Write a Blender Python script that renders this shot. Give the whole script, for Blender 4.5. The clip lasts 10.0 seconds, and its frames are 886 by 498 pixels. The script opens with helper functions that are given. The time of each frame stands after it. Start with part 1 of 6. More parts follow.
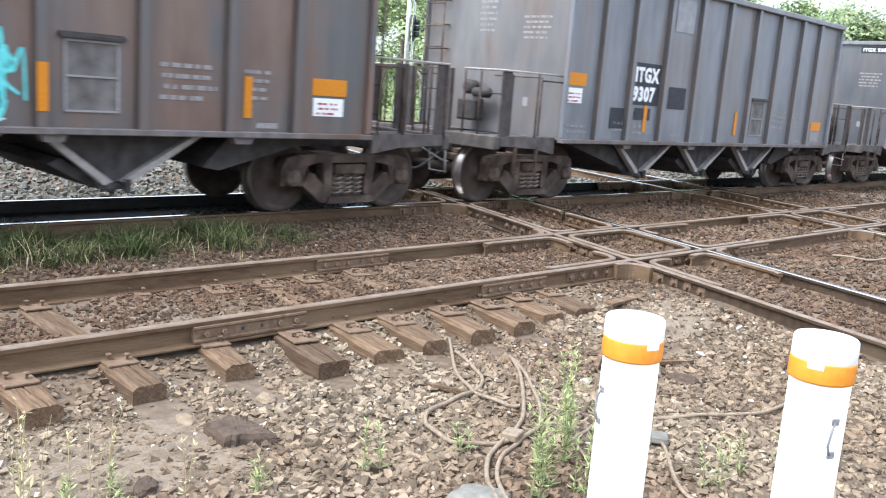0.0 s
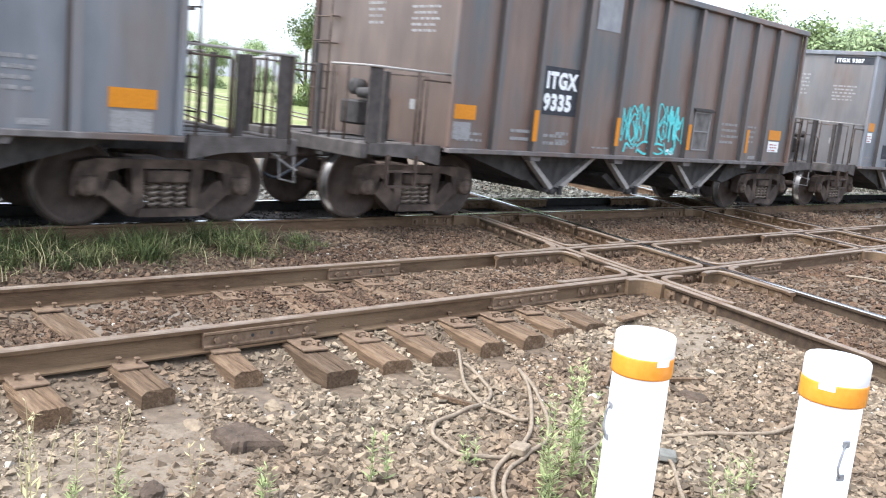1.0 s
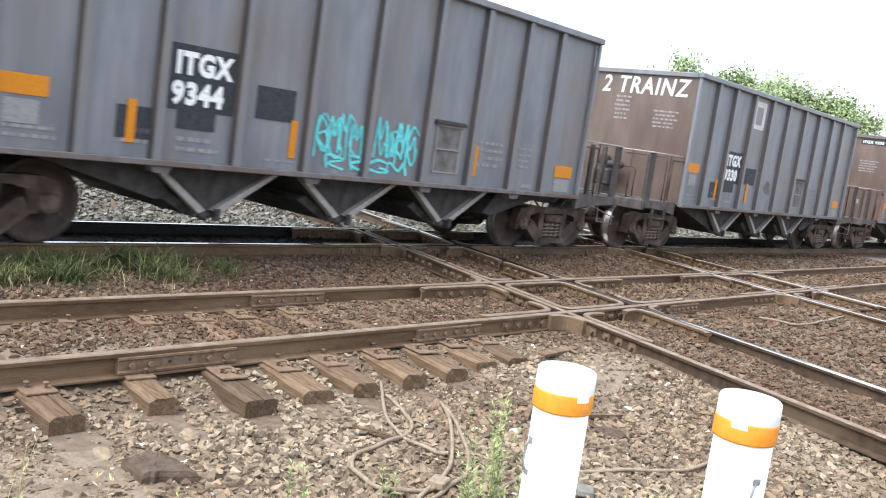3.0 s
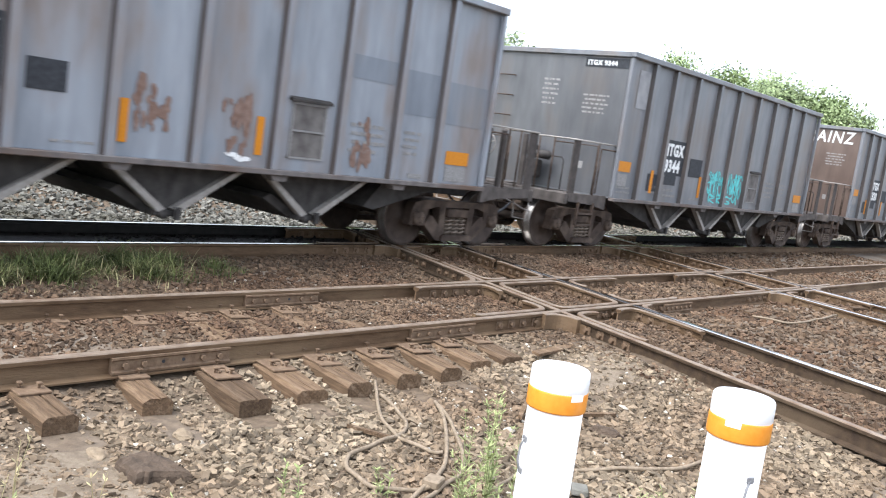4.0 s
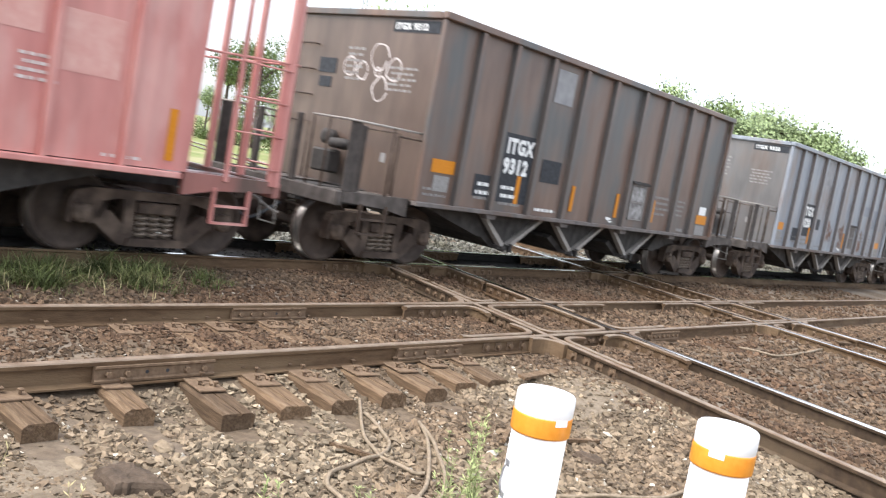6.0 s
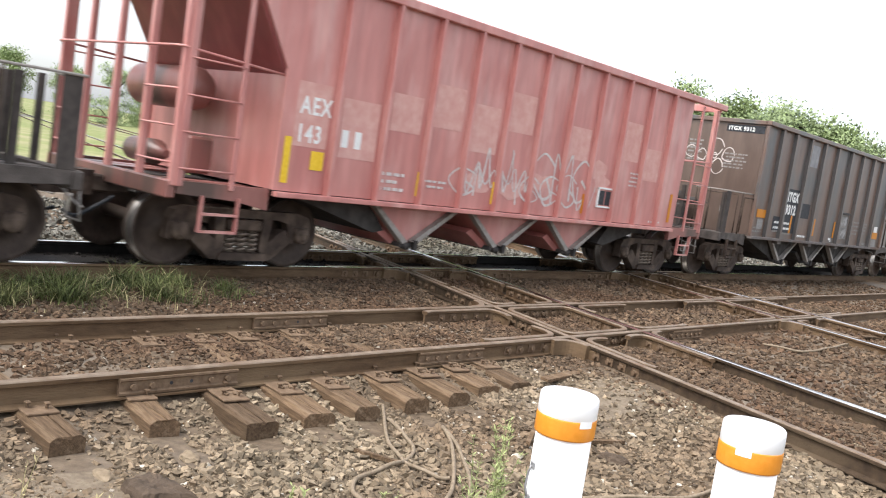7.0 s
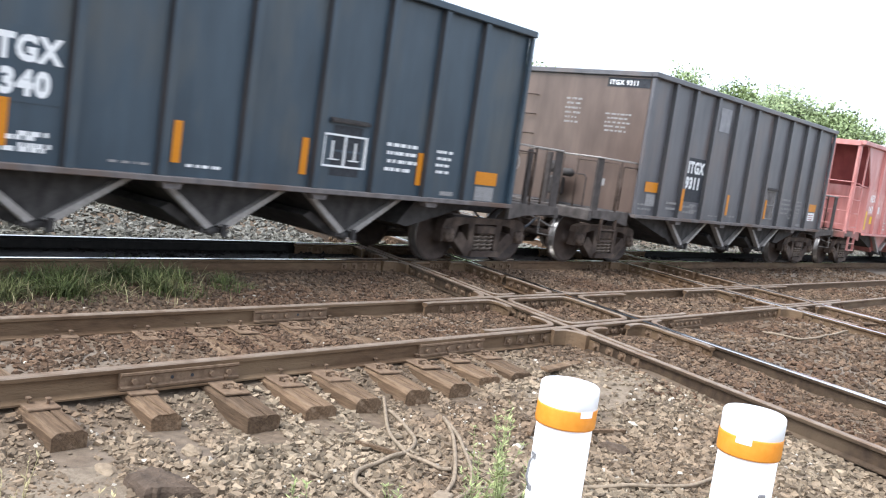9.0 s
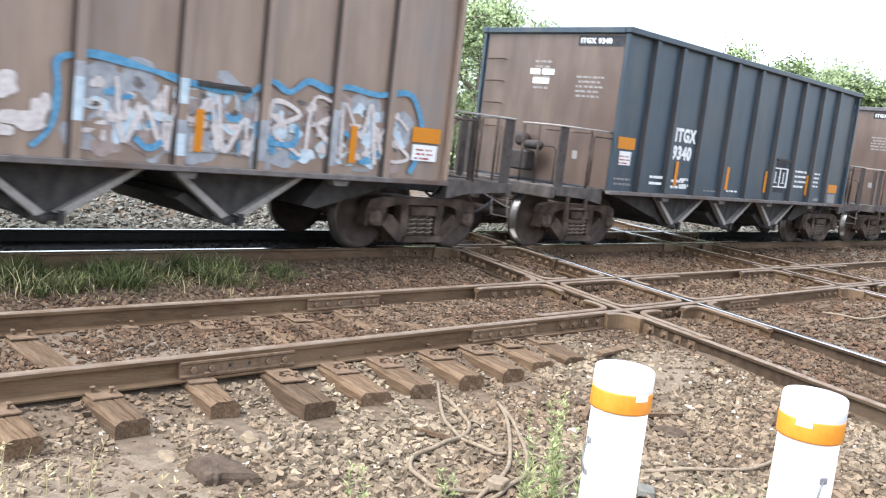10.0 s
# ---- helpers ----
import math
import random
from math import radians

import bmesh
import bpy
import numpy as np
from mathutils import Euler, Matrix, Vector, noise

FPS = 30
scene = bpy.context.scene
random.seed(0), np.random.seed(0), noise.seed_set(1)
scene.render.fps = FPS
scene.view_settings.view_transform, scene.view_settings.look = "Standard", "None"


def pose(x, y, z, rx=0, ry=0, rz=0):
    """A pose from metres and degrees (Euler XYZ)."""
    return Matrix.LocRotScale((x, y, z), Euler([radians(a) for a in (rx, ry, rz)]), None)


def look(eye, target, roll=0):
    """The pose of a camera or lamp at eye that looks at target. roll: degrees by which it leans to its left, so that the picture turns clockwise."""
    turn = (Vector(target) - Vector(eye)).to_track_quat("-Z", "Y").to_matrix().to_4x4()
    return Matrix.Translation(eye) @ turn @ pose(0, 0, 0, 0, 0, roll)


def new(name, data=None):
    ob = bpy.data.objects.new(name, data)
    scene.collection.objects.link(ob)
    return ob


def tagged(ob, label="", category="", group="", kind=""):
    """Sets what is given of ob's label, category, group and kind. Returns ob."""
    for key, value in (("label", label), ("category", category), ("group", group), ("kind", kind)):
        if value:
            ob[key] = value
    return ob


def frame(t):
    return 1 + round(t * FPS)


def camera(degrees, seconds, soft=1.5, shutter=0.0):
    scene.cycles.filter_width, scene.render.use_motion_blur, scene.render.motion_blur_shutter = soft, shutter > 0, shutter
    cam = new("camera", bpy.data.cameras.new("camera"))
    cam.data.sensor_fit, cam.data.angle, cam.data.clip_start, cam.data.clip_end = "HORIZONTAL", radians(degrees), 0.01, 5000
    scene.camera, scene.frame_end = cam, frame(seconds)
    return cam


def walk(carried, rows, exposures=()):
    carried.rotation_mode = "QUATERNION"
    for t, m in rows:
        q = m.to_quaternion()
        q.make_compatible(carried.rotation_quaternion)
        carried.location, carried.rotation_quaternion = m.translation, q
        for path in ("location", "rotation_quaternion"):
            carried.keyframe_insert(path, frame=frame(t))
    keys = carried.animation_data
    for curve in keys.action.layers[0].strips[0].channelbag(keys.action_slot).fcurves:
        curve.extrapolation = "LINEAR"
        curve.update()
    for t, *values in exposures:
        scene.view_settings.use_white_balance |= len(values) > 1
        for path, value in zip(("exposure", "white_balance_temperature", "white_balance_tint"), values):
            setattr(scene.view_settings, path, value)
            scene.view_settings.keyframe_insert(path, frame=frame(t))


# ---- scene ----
EYE = 1.704
cam = camera(53.14, 10.0, soft=1.1, shutter=0.15)
walk(cam, [
    (0, pose(0, 0, EYE, 79.61, -4.36, -44.03)),
    (0.5, pose(0, 0, EYE, 79.56, -4.88, -43.79)),
    (1, pose(0, 0, EYE, 80.27, -5.52, -43.07)),
    (1.5, pose(0, 0, EYE, 81.64, -6.05, -44.37)),
    (2, pose(0, 0, EYE, 81.37, -7.05, -45.69)),
    (2.5, pose(0, 0, EYE, 82.55, -7.91, -47.02)),
    (4, pose(0, 0, EYE, 82.84, -8.06, -47.92)),
    (4.5, pose(0, 0, EYE, 82.82, -7.78, -47.61)),
    (5, pose(0, 0, EYE, 82.78, -8.08, -48.49)),
    (5.5, pose(0, 0, EYE, 82.38, -8.34, -49.79)),
    (6, pose(0, 0, EYE, 84.21, -10.23, -48.33)),
    (6.2, pose(0, 0, EYE, 85.16, -10.73, -46.69)),
    (7.3, pose(0, 0, EYE, 84.22, -8.07, -47.69)),
    (7.5, pose(0, 0, EYE, 84.66, -7.84, -47.79)),
    (8, pose(0, 0, EYE, 85.36, -7.83, -47.69)),
    (8.5, pose(0, 0, EYE, 85.25, -8.09, -48.15)),
    (9, pose(0, 0, EYE, 83.77, -7.97, -47.37)),
    (9.5, pose(0, 0, EYE, 81.16, -5.77, -44.44)),
    (10, pose(0, 0, EYE, 82.45, -6.46, -44.21)),
], exposures=[(t, e, k, 9) for t, e, k in ((0, 1.92, 5750), (1, 1.94, 5800), (2, 2.06, 5800), (2.5, 1.86, 6000), (4.5, 1.76, 6000), (5.5, 1.73, 6200), (6, 1.72, 6250), (7.5, 1.38, 6450),
                                      (8.5, 1.57, 6000), (9, 1.7, 5900), (9.5, 1.95, 5750), (10, 1.9, 5950))])

# ---- light: a bright, hazy, overcast afternoon ----
SUN_ELEV, SUN_AZ = 58, 282      # azimuth: degrees from +y, clockwise
world = bpy.data.worlds.new("sky")
world.use_nodes = True
scene.world = world
wn = world.node_tree.nodes
sky = wn.new("ShaderNodeTexSky")
sky.sky_type, sky.sun_disc = "NISHITA", False
sky.sun_elevation, sky.sun_rotation = radians(SUN_ELEV), radians(SUN_AZ)
sky.air_density, sky.dust_density, sky.ozone_density = 1.0, 4.0, 0.6
wn["Background"].inputs["Strength"].default_value = 0.15
haze = wn.new("ShaderNodeHueSaturation")       # thin cloud greys the blue
haze.inputs["Saturation"].default_value = 0.5
world.node_tree.links.new(sky.outputs[0], haze.inputs["Color"])
cloud = wn.new("ShaderNodeMix")                # an even veil of white cloud
cloud.data_type = "RGBA"
cloud.inputs[0].default_value, cloud.inputs[7].default_value = 0.25, (4.9, 5.05, 5.3, 1)
world.node_tree.links.new(haze.outputs[0], cloud.inputs[6])
world.node_tree.links.new(cloud.outputs[2], wn["Background"].inputs["Color"])
sun_data = bpy.data.lights.new("sun", "SUN")
sun_data.energy, sun_data.angle, sun_data.color = 0.8, radians(30), (0.98, 0.98, 0.96)
sun = new("sun", sun_data)
az = radians(SUN_AZ)
sun.matrix_world = look((0, 0, 30), (-math.sin(az) * 30, -math.cos(az) * 30, 30 - 30 * math.tan(radians(SUN_ELEV))))


# ---- materials ----
def nodes_of(m):
    m.use_nodes = True
    return m.node_tree.nodes, m.node_tree.links, m.node_tree.nodes["Principled BSDF"]


def mat(name, c1, c2, scale=8.0, rough=0.8, metal=0.0, bump=0.3, stain=None, stain_scale=1.2, stain_at=0.55,
        stretch=(1, 1, 1), island=0.0, random_ob=0.0, spec=0.3, fine=60.0, streak=0.0, depth=0.01):
    """Two scales of variation: a grain between c1 and c2 and larger stains, with a fine bump."""
    m = bpy.data.materials.new(name)
    n, l, b = nodes_of(m)
    tc, mp = n.new("ShaderNodeTexCoord"), n.new("ShaderNodeMapping")
    mp.inputs["Scale"].default_value = stretch
    l.new(tc.outputs["Object"], mp.inputs["Vector"])

    def tex(s, detail=5.0):
        t = n.new("ShaderNodeTexNoise")
        t.inputs["Scale"].default_value, t.inputs["Detail"].default_value = s, detail
        l.new(mp.outputs[0], t.inputs["Vector"])
        return t

    def ramp(src, lo, hi):
        r = n.new("ShaderNodeMapRange")
        r.inputs["From Min"].default_value, r.inputs["From Max"].default_value = lo, hi
        l.new(src, r.inputs["Value"])
        return r.outputs[0]

    def mix(f, a, bb, kind="MIX"):
        x = n.new("ShaderNodeMix")
        x.data_type, x.blend_type = "RGBA", kind
        for sock, v in ((x.inputs[0], f), (x.inputs[6], a), (x.inputs[7], bb)):
            if isinstance(v, bpy.types.NodeSocket):
                l.new(v, sock)
            elif isinstance(v, tuple):
                sock.default_value = (*v, 1)
            else:
                sock.default_value = v
        return x.outputs[2]

    grain = tex(scale)
    col = mix(ramp(grain.outputs["Fac"], 0.3, 0.7), c1, c2)
    if stain:
        big = tex(stain_scale, 6.0)
        col = mix(ramp(big.outputs["Fac"], stain_at - 0.06, stain_at + 0.12), col, stain)
    if streak:
        # runs of dirt and rust washed down the sheet
        mp2 = n.new("ShaderNodeMapping")
        mp2.inputs["Scale"].default_value = (5, 5, 0.5)
        l.new(tc.outputs["Object"], mp2.inputs["Vector"])
        t = n.new("ShaderNodeTexNoise")
        t.inputs["Scale"].default_value, t.inputs["Detail"].default_value = 1.4, 6.0
        l.new(mp2.outputs[0], t.inputs["Vector"])
        r = n.new("ShaderNodeMapRange")
        r.inputs["From Min"].default_value, r.inputs["From Max"].default_value = 0.3, 0.7
        r.inputs["To Min"].default_value, r.inputs["To Max"].default_value = 1 - streak, 1 + streak
        l.new(t.outputs["Fac"], r.inputs["Value"])
        col = mix(1.0, col, r.outputs[0], "MULTIPLY")
    if island:
        g = n.new("ShaderNodeNewGeometry")
        v = ramp(g.outputs["Random Per Island"], 0, 1)
        r = n.new("ShaderNodeMapRange")
        r.inputs["To Min"].default_value, r.inputs["To Max"].default_value = 1 - island, 1 + island
        l.new(v, r.inputs["Value"])
        col = mix(1.0, col, r.outputs[0], "MULTIPLY")
    if random_ob:
        o = n.new("ShaderNodeObjectInfo")
        r = n.new("ShaderNodeMapRange")
        r.inputs["To Min"].default_value, r.inputs["To Max"].default_value = 1 - random_ob, 1 + random_ob
        l.new(o.outputs["Random"], r.inputs["Value"])
        col = mix(1.0, col, r.outputs[0], "MULTIPLY")
    l.new(col, b.inputs["Base Color"])
    b.inputs["Roughness"].default_value, b.inputs["Metallic"].default_value = rough, metal
    b.inputs["Specular IOR Level"].default_value = spec
    if bump:
        f = tex(fine, 3.0)
        bp = n.new("ShaderNodeBump")
        bp.inputs["Strength"].default_value, bp.inputs["Distance"].default_value = bump, depth
        l.new(f.outputs["Fac"], bp.inputs["Height"])
        l.new(bp.outputs[0], b.inputs["Normal"])
    return m


M = {}
M["soil"] = mat("ballast_soil", (0.08, 0.056, 0.036), (0.158, 0.116, 0.078), 13, 0.95, bump=1.0, stain=(0.2, 0.165, 0.13), stain_scale=0.5, stain_at=0.6, fine=45)
M["stone"] = mat("ballast_stone", (0.15, 0.112, 0.074), (0.262, 0.206, 0.14), 14, 0.9, bump=0.6, stain=(0.15, 0.104, 0.066), stain_scale=0.6, stain_at=0.52, island=0.52)
M["gravel_grey"] = mat("grey_gravel", (0.115, 0.11, 0.092), (0.2, 0.19, 0.163), 14, 0.9, bump=0.5, island=0.5, stain=(0.09, 0.083, 0.06), stain_scale=0.5, stain_at=0.55)
M["stone_dark"] = mat("rust_stained_ballast", (0.076, 0.048, 0.029), (0.152, 0.104, 0.066), 14, 0.9, bump=0.6, stain=(0.094, 0.056, 0.033), stain_scale=0.7, stain_at=0.5, island=0.5)
M["sand"] = mat("pale_dust", (0.15, 0.115, 0.08), (0.225, 0.18, 0.13), 30, 0.95, bump=1.0, stain=(0.11, 0.082, 0.056), stain_scale=5, fine=60)
# near black: the train's shade painted into the ballast colour
M["bed_shade"] = mat("train_shade_ballast", (0.01, 0.009, 0.008), (0.024, 0.02, 0.018), 9, 0.85, bump=0.8, island=0.4)
M["stone_light"] = mat("pale_ballast", (0.38, 0.33, 0.26), (0.52, 0.47, 0.39), 14, 0.9, bump=0.5, island=0.35)
M["rail"] = mat("rusty_rail", (0.078, 0.045, 0.023), (0.135, 0.083, 0.045), 18, 0.75, 0.1, 0.5, stain=(0.165, 0.11, 0.063), stain_scale=2.0, stretch=(0.4, 0.4, 1.5))
M["rail_top"] = mat("worn_rail_head", (0.16, 0.118, 0.084), (0.255, 0.198, 0.148), 10, 0.6, 0.2, 0.2, stain=(0.16, 0.105, 0.068), stain_scale=3)
M["rail_shiny"] = mat("polished_rail_head", (0.62, 0.6, 0.58), (0.78, 0.76, 0.74), 12, 0.16, 1.0, 0.02, stretch=(0.1, 1, 1))
M["rail_dark"] = mat("dark_brown_rail", (0.04, 0.026, 0.016), (0.08, 0.053, 0.032), 14, 0.7, 0.1, 0.5, stain=(0.1, 0.07, 0.043), stain_scale=2.0)
# near-black web of the far rail, standing for shade under the train
M["rail_in_shade"] = mat("shade_blackened_rail", (0.01, 0.009, 0.008), (0.022, 0.019, 0.017), 12, 0.7, 0.1, 0.4)
M["tie"] = mat("weathered_tie", (0.076, 0.046, 0.026), (0.16, 0.104, 0.06), 10, 0.92, bump=1.0, stain=(0.2, 0.14, 0.09), stain_scale=2.5, stain_at=0.58, stretch=(6, 0.6, 6), random_ob=0.25, fine=30)
M["plate"] = mat("rusty_plate", (0.12, 0.076, 0.046), (0.205, 0.14, 0.09), 22, 0.8, 0.15, 0.4)
# truck and wheel steel: grime, lowered further to paint in shadow
M["truck"] = mat("grimy_cast_steel", (0.038, 0.026, 0.02), (0.08, 0.056, 0.043), 9, 0.75, 0.1, 0.4, stain=(0.15, 0.11, 0.083), stain_scale=3)
M["wheel"] = mat("wheel_steel", (0.048, 0.034, 0.027), (0.09, 0.065, 0.051), 7, 0.65, 0.2, 0.25)
M["tread"] = mat("polished_tread", (0.24, 0.22, 0.2), (0.36, 0.34, 0.32), 8, 0.45, 1.0, 0.02)
M["spring"] = mat("spring_steel", (0.19, 0.148, 0.115), (0.29, 0.235, 0.19), 20, 0.7, 0.3, 0.1)
# dusty steel, its colour lowered to paint shade beneath the car bodies
M["under"] = mat("dusty_shaded_underframe", (0.032, 0.029, 0.027), (0.075, 0.068, 0.063), 6, 0.85, 0.0, 0.3)
M["bar"] = mat("dusty_steel_bar", (0.27, 0.245, 0.22), (0.4, 0.37, 0.34), 14, 0.8, 0.1, 0.3)
M["orange"] = mat("orange_reflector", (0.52, 0.185, 0.004), (0.6, 0.225, 0.008), 30, 0.4, bump=0.1)
M["white_mark"] = mat("white_paint", (0.72, 0.72, 0.7), (0.85, 0.85, 0.83), 40, 0.7, bump=0.1)
M["black_mark"] = mat("black_paint", (0.02, 0.022, 0.026), (0.045, 0.048, 0.055), 20, 0.6, bump=0.1)
M["dim_mark"] = mat("worn_stencil", (0.2, 0.19, 0.18), (0.33, 0.32, 0.31), 60, 0.8, bump=0.1)
M["teal"] = mat("teal_spray", (0.09, 0.5, 0.5), (0.2, 0.68, 0.66), 20, 0.6, bump=0.05)
M["blue"] = mat("blue_spray", (0.06, 0.22, 0.38), (0.15, 0.34, 0.5), 20, 0.6, bump=0.05)
M["post"] = mat("white_plastic", (0.86, 0.86, 0.85), (0.92, 0.92, 0.91), 6, 0.35, bump=0.03)
M["post_band"] = mat("orange_band", (0.66, 0.24, 0.02), (0.74, 0.29, 0.035), 40, 0.4, bump=0.1)
M["cable"] = mat("dusty_cable", (0.18, 0.135, 0.09), (0.28, 0.22, 0.155), 30, 0.75, bump=0.2)
M["grass"] = mat("grass_blade", (0.05, 0.068, 0.02), (0.115, 0.128, 0.042), 4, 0.75, bump=0, island=0.6, stain=(0.16, 0.15, 0.065), stain_scale=1.5, stain_at=0.6)
M["weed"] = mat("weed_green", (0.19, 0.22, 0.085), (0.32, 0.35, 0.15), 6, 0.75, bump=0, island=0.4)
M["dry"] = mat("dry_stem", (0.30, 0.25, 0.13), (0.42, 0.37, 0.2), 10, 0.85, bump=0, island=0.3)
M["leaf"] = mat("tree_leaf", (0.16, 0.21, 0.09), (0.28, 0.34, 0.16), 0.5, 0.6, bump=0, island=0.45)
M["bark"] = mat("bark", (0.07, 0.055, 0.042), (0.14, 0.11, 0.09), 8, 0.95, bump=0.6)
M["dark_rock"] = mat("dark_asphalt_lump", (0.055, 0.039, 0.027), (0.105, 0.075, 0.053), 14, 0.95, bump=1.0)
M["galv"] = mat("galvanised_steel", (0.5, 0.5, 0.49), (0.66, 0.66, 0.64), 10, 0.45, 0.6, 0.1)


def paint(name, c1, c2, rust, at):
    return mat(name, c1, c2, 2.2, 0.4, 0.0, 0.3, stain=rust, stain_scale=1.1, stain_at=at, stretch=(1.3, 1.3, 0.5), spec=0.6, streak=0.11, fine=1.3, depth=0.03)


# ---- mesh helpers ----
def part(name, bm, material, parent, label=""):
    ob = new(name, finish(name, bm, material))
    ob.parent = parent
    return tagged(ob, label)


def finish(name, bm, material, smooth=False):
    me = bpy.data.meshes.new(name)
    bmesh.ops.recalc_face_normals(bm, faces=bm.faces)
    bm.to_mesh(me)
    bm.free()
    for m in (material if isinstance(material, (list, tuple)) else [material]):
        me.materials.append(m)
    if smooth:
        me.shade_smooth()
    return me


def box(bm, x0, x1, y0, y1, z0, z1, bevel=0.0, mi=0):
    vs = [bm.verts.new((x, y, z)) for x in (x0, x1) for y in (y0, y1) for z in (z0, z1)]
    fs = [bm.faces.new([vs[i] for i in q]) for q in ((0, 1, 3, 2), (4, 6, 7, 5), (0, 4, 5, 1), (2, 3, 7, 6), (0, 2, 6, 4), (1, 5, 7, 3))]
    for f in fs:
        f.material_index = mi
    if bevel:
        es = list({e for f in fs for e in f.edges})
        bmesh.ops.bevel(bm, geom=es, offset=bevel, segments=1, affect="EDGES")
    return vs


def prism(bm, poly, y0, y1, axis="y", mi=0):
    """Extrudes a polygon: in x-z along y, or in x-y along z, or in y-z along x."""
    def at(p, d):
        return {"y": (p[0], d, p[1]), "z": (p[0], p[1], d), "x": (d, p[0], p[1])}[axis]
    a = [bm.verts.new(at(p, y0)) for p in poly]
    b = [bm.verts.new(at(p, y1)) for p in poly]
    n = len(poly)
    fs = [bm.faces.new(a), bm.faces.new(b[::-1])]
    fs += [bm.faces.new((a[i], b[i], b[(i + 1) % n], a[(i + 1) % n])) for i in range(n)]
    for f in fs:
        f.material_index = mi
    return a + b


def tube(bm, pts, r, n=6, mi=0):
    pts = [Vector(p) for p in pts]
    rings = []
    for i, p in enumerate(pts):
        d = (pts[min(i + 1, len(pts) - 1)] - pts[max(i - 1, 0)]).normalized()
        up = Vector((0, 0, 1)) if abs(d.z) < 0.9 else Vector((1, 0, 0))
        u = d.cross(up).normalized()
        v = u.cross(d)
        rr = r[i] if isinstance(r, (list, tuple)) else r
        rings.append([bm.verts.new(p + rr * (math.cos(k * math.tau / n) * u + math.sin(k * math.tau / n) * v)) for k in range(n)])
    fs = [bm.faces.new(rings[0]), bm.faces.new(rings[-1][::-1])]
    for a, b in zip(rings, rings[1:]):
        fs += [bm.faces.new((a[k], b[k], b[(k + 1) % n], a[(k + 1) % n])) for k in range(n)]
    for f in fs:
        f.material_index = mi
        f.smooth = n > 5


def lathe(bm, prof, n=24, axis="z", centre=(0, 0, 0), mi=None):
    """Turns a profile of (radius, height) about an axis."""
    c = Vector(centre)
    rings = []
    for r, h in prof:
        ring = []
        for k in range(n):
            a = k * math.tau / n
            x, y = r * math.cos(a), r * math.sin(a)
            ring.append(bm.verts.new(c + Vector({"z": (x, y, h), "y": (x, h, y), "x": (h, x, y)}[axis])))
        rings.append(ring)
    for i, (a, b) in enumerate(zip(rings, rings[1:])):
        for k in range(n):
            f = bm.faces.new((a[k], a[(k + 1) % n], b[(k + 1) % n], b[k]))
            f.smooth = True
            if mi:
                f.material_index = mi[i]
    bm.faces.new(rings[0][::-1]), bm.faces.new(rings[-1])


def spline(pts, n=8):
    """Points along a smooth line through pts."""
    pts = [Vector(p) for p in pts]
    out = []
    for i in range(len(pts) - 1):
        p0, p1, p2, p3 = pts[max(i - 1, 0)], pts[i], pts[i + 1], pts[min(i + 2, len(pts) - 1)]
        for k in range(n):
            t = k / n
            out.append(0.5 * (2 * p1 + (p2 - p0) * t + (2 * p0 - 5 * p1 + 4 * p2 - p3) * t * t + (3 * p1 - p0 - 3 * p2 + p3) * t ** 3))
    return out + [pts[-1]]


def thing(name, label, category, m=None, group="", kind="", data=None):
    ob = tagged(new(name, data), label, category, group, kind)
    ob.matrix_basis = m or Matrix()
    return ob


# ---- plan: all rail heads lie at z = 0 ----
A_Y = (9.396, 10.901)                 # the train's track
B_Y = (5.335, 6.84)                   # the near track
UC = Vector((math.cos(radians(72)), math.sin(radians(72)), 0))     # the way of the crossing tracks
UD = Vector((math.cos(radians(70.5)), math.sin(radians(70.5)), 0))
C_X = (8.25, 9.83)                    # where they cross y = 5.335
D_X = (14.5, 16.09)
YB = 5.335
CROSS = [(x, UC) for x in C_X] + [(x, UD) for x in D_X]


def smooth(a, b, x):
    t = min(max((x - a) / (b - a), 0), 1)
    return t * t * (3 - 2 * t)


def ground_z(x, y):
    z = -0.30 + 0.125 * smooth(4.7, 5.5, y)
    z += 0.075 * smooth(5.6, 7.4, x) * (1 - smooth(4.6, 5.4, y)) + 0.03 * smooth(6.0, 8.5, x) * (1 - smooth(7, 9, y))
    z += 0.06 * smooth(6.4, 7.8, x) * (1 - smooth(4.7, 5.3, y)) * (1 - smooth(20, 30, x))
    z -= 0.05 * smooth(7.1, 7.6, y) * (1 - smooth(8.0, 8.7, y))
    z -= 0.04 * smooth(5.42, 5.6, y) * (1 - smooth(6.6, 6.8, y)) * (1 - smooth(2.7, 3.2, x))
    z -= 0.03 * smooth(11.6, 13.0, y)
    z += 0.22 * smooth(13.2, 14.6, y) * (1 - smooth(15.6, 18, y)) * (0.6 + 0.8 * noise.noise((x * 0.35, y * 0.3, 3.1)))
    if -20 < x < 60 and -10 < y < 30:
        z += 0.035 * noise.noise((x * 0.9, y * 0.9, 0)) + 0.018 * noise.noise((x * 3.1, y * 3.1, 5))
    else:
        z += 0.1 * noise.noise((x * 0.02, y * 0.02, 0))
    return z


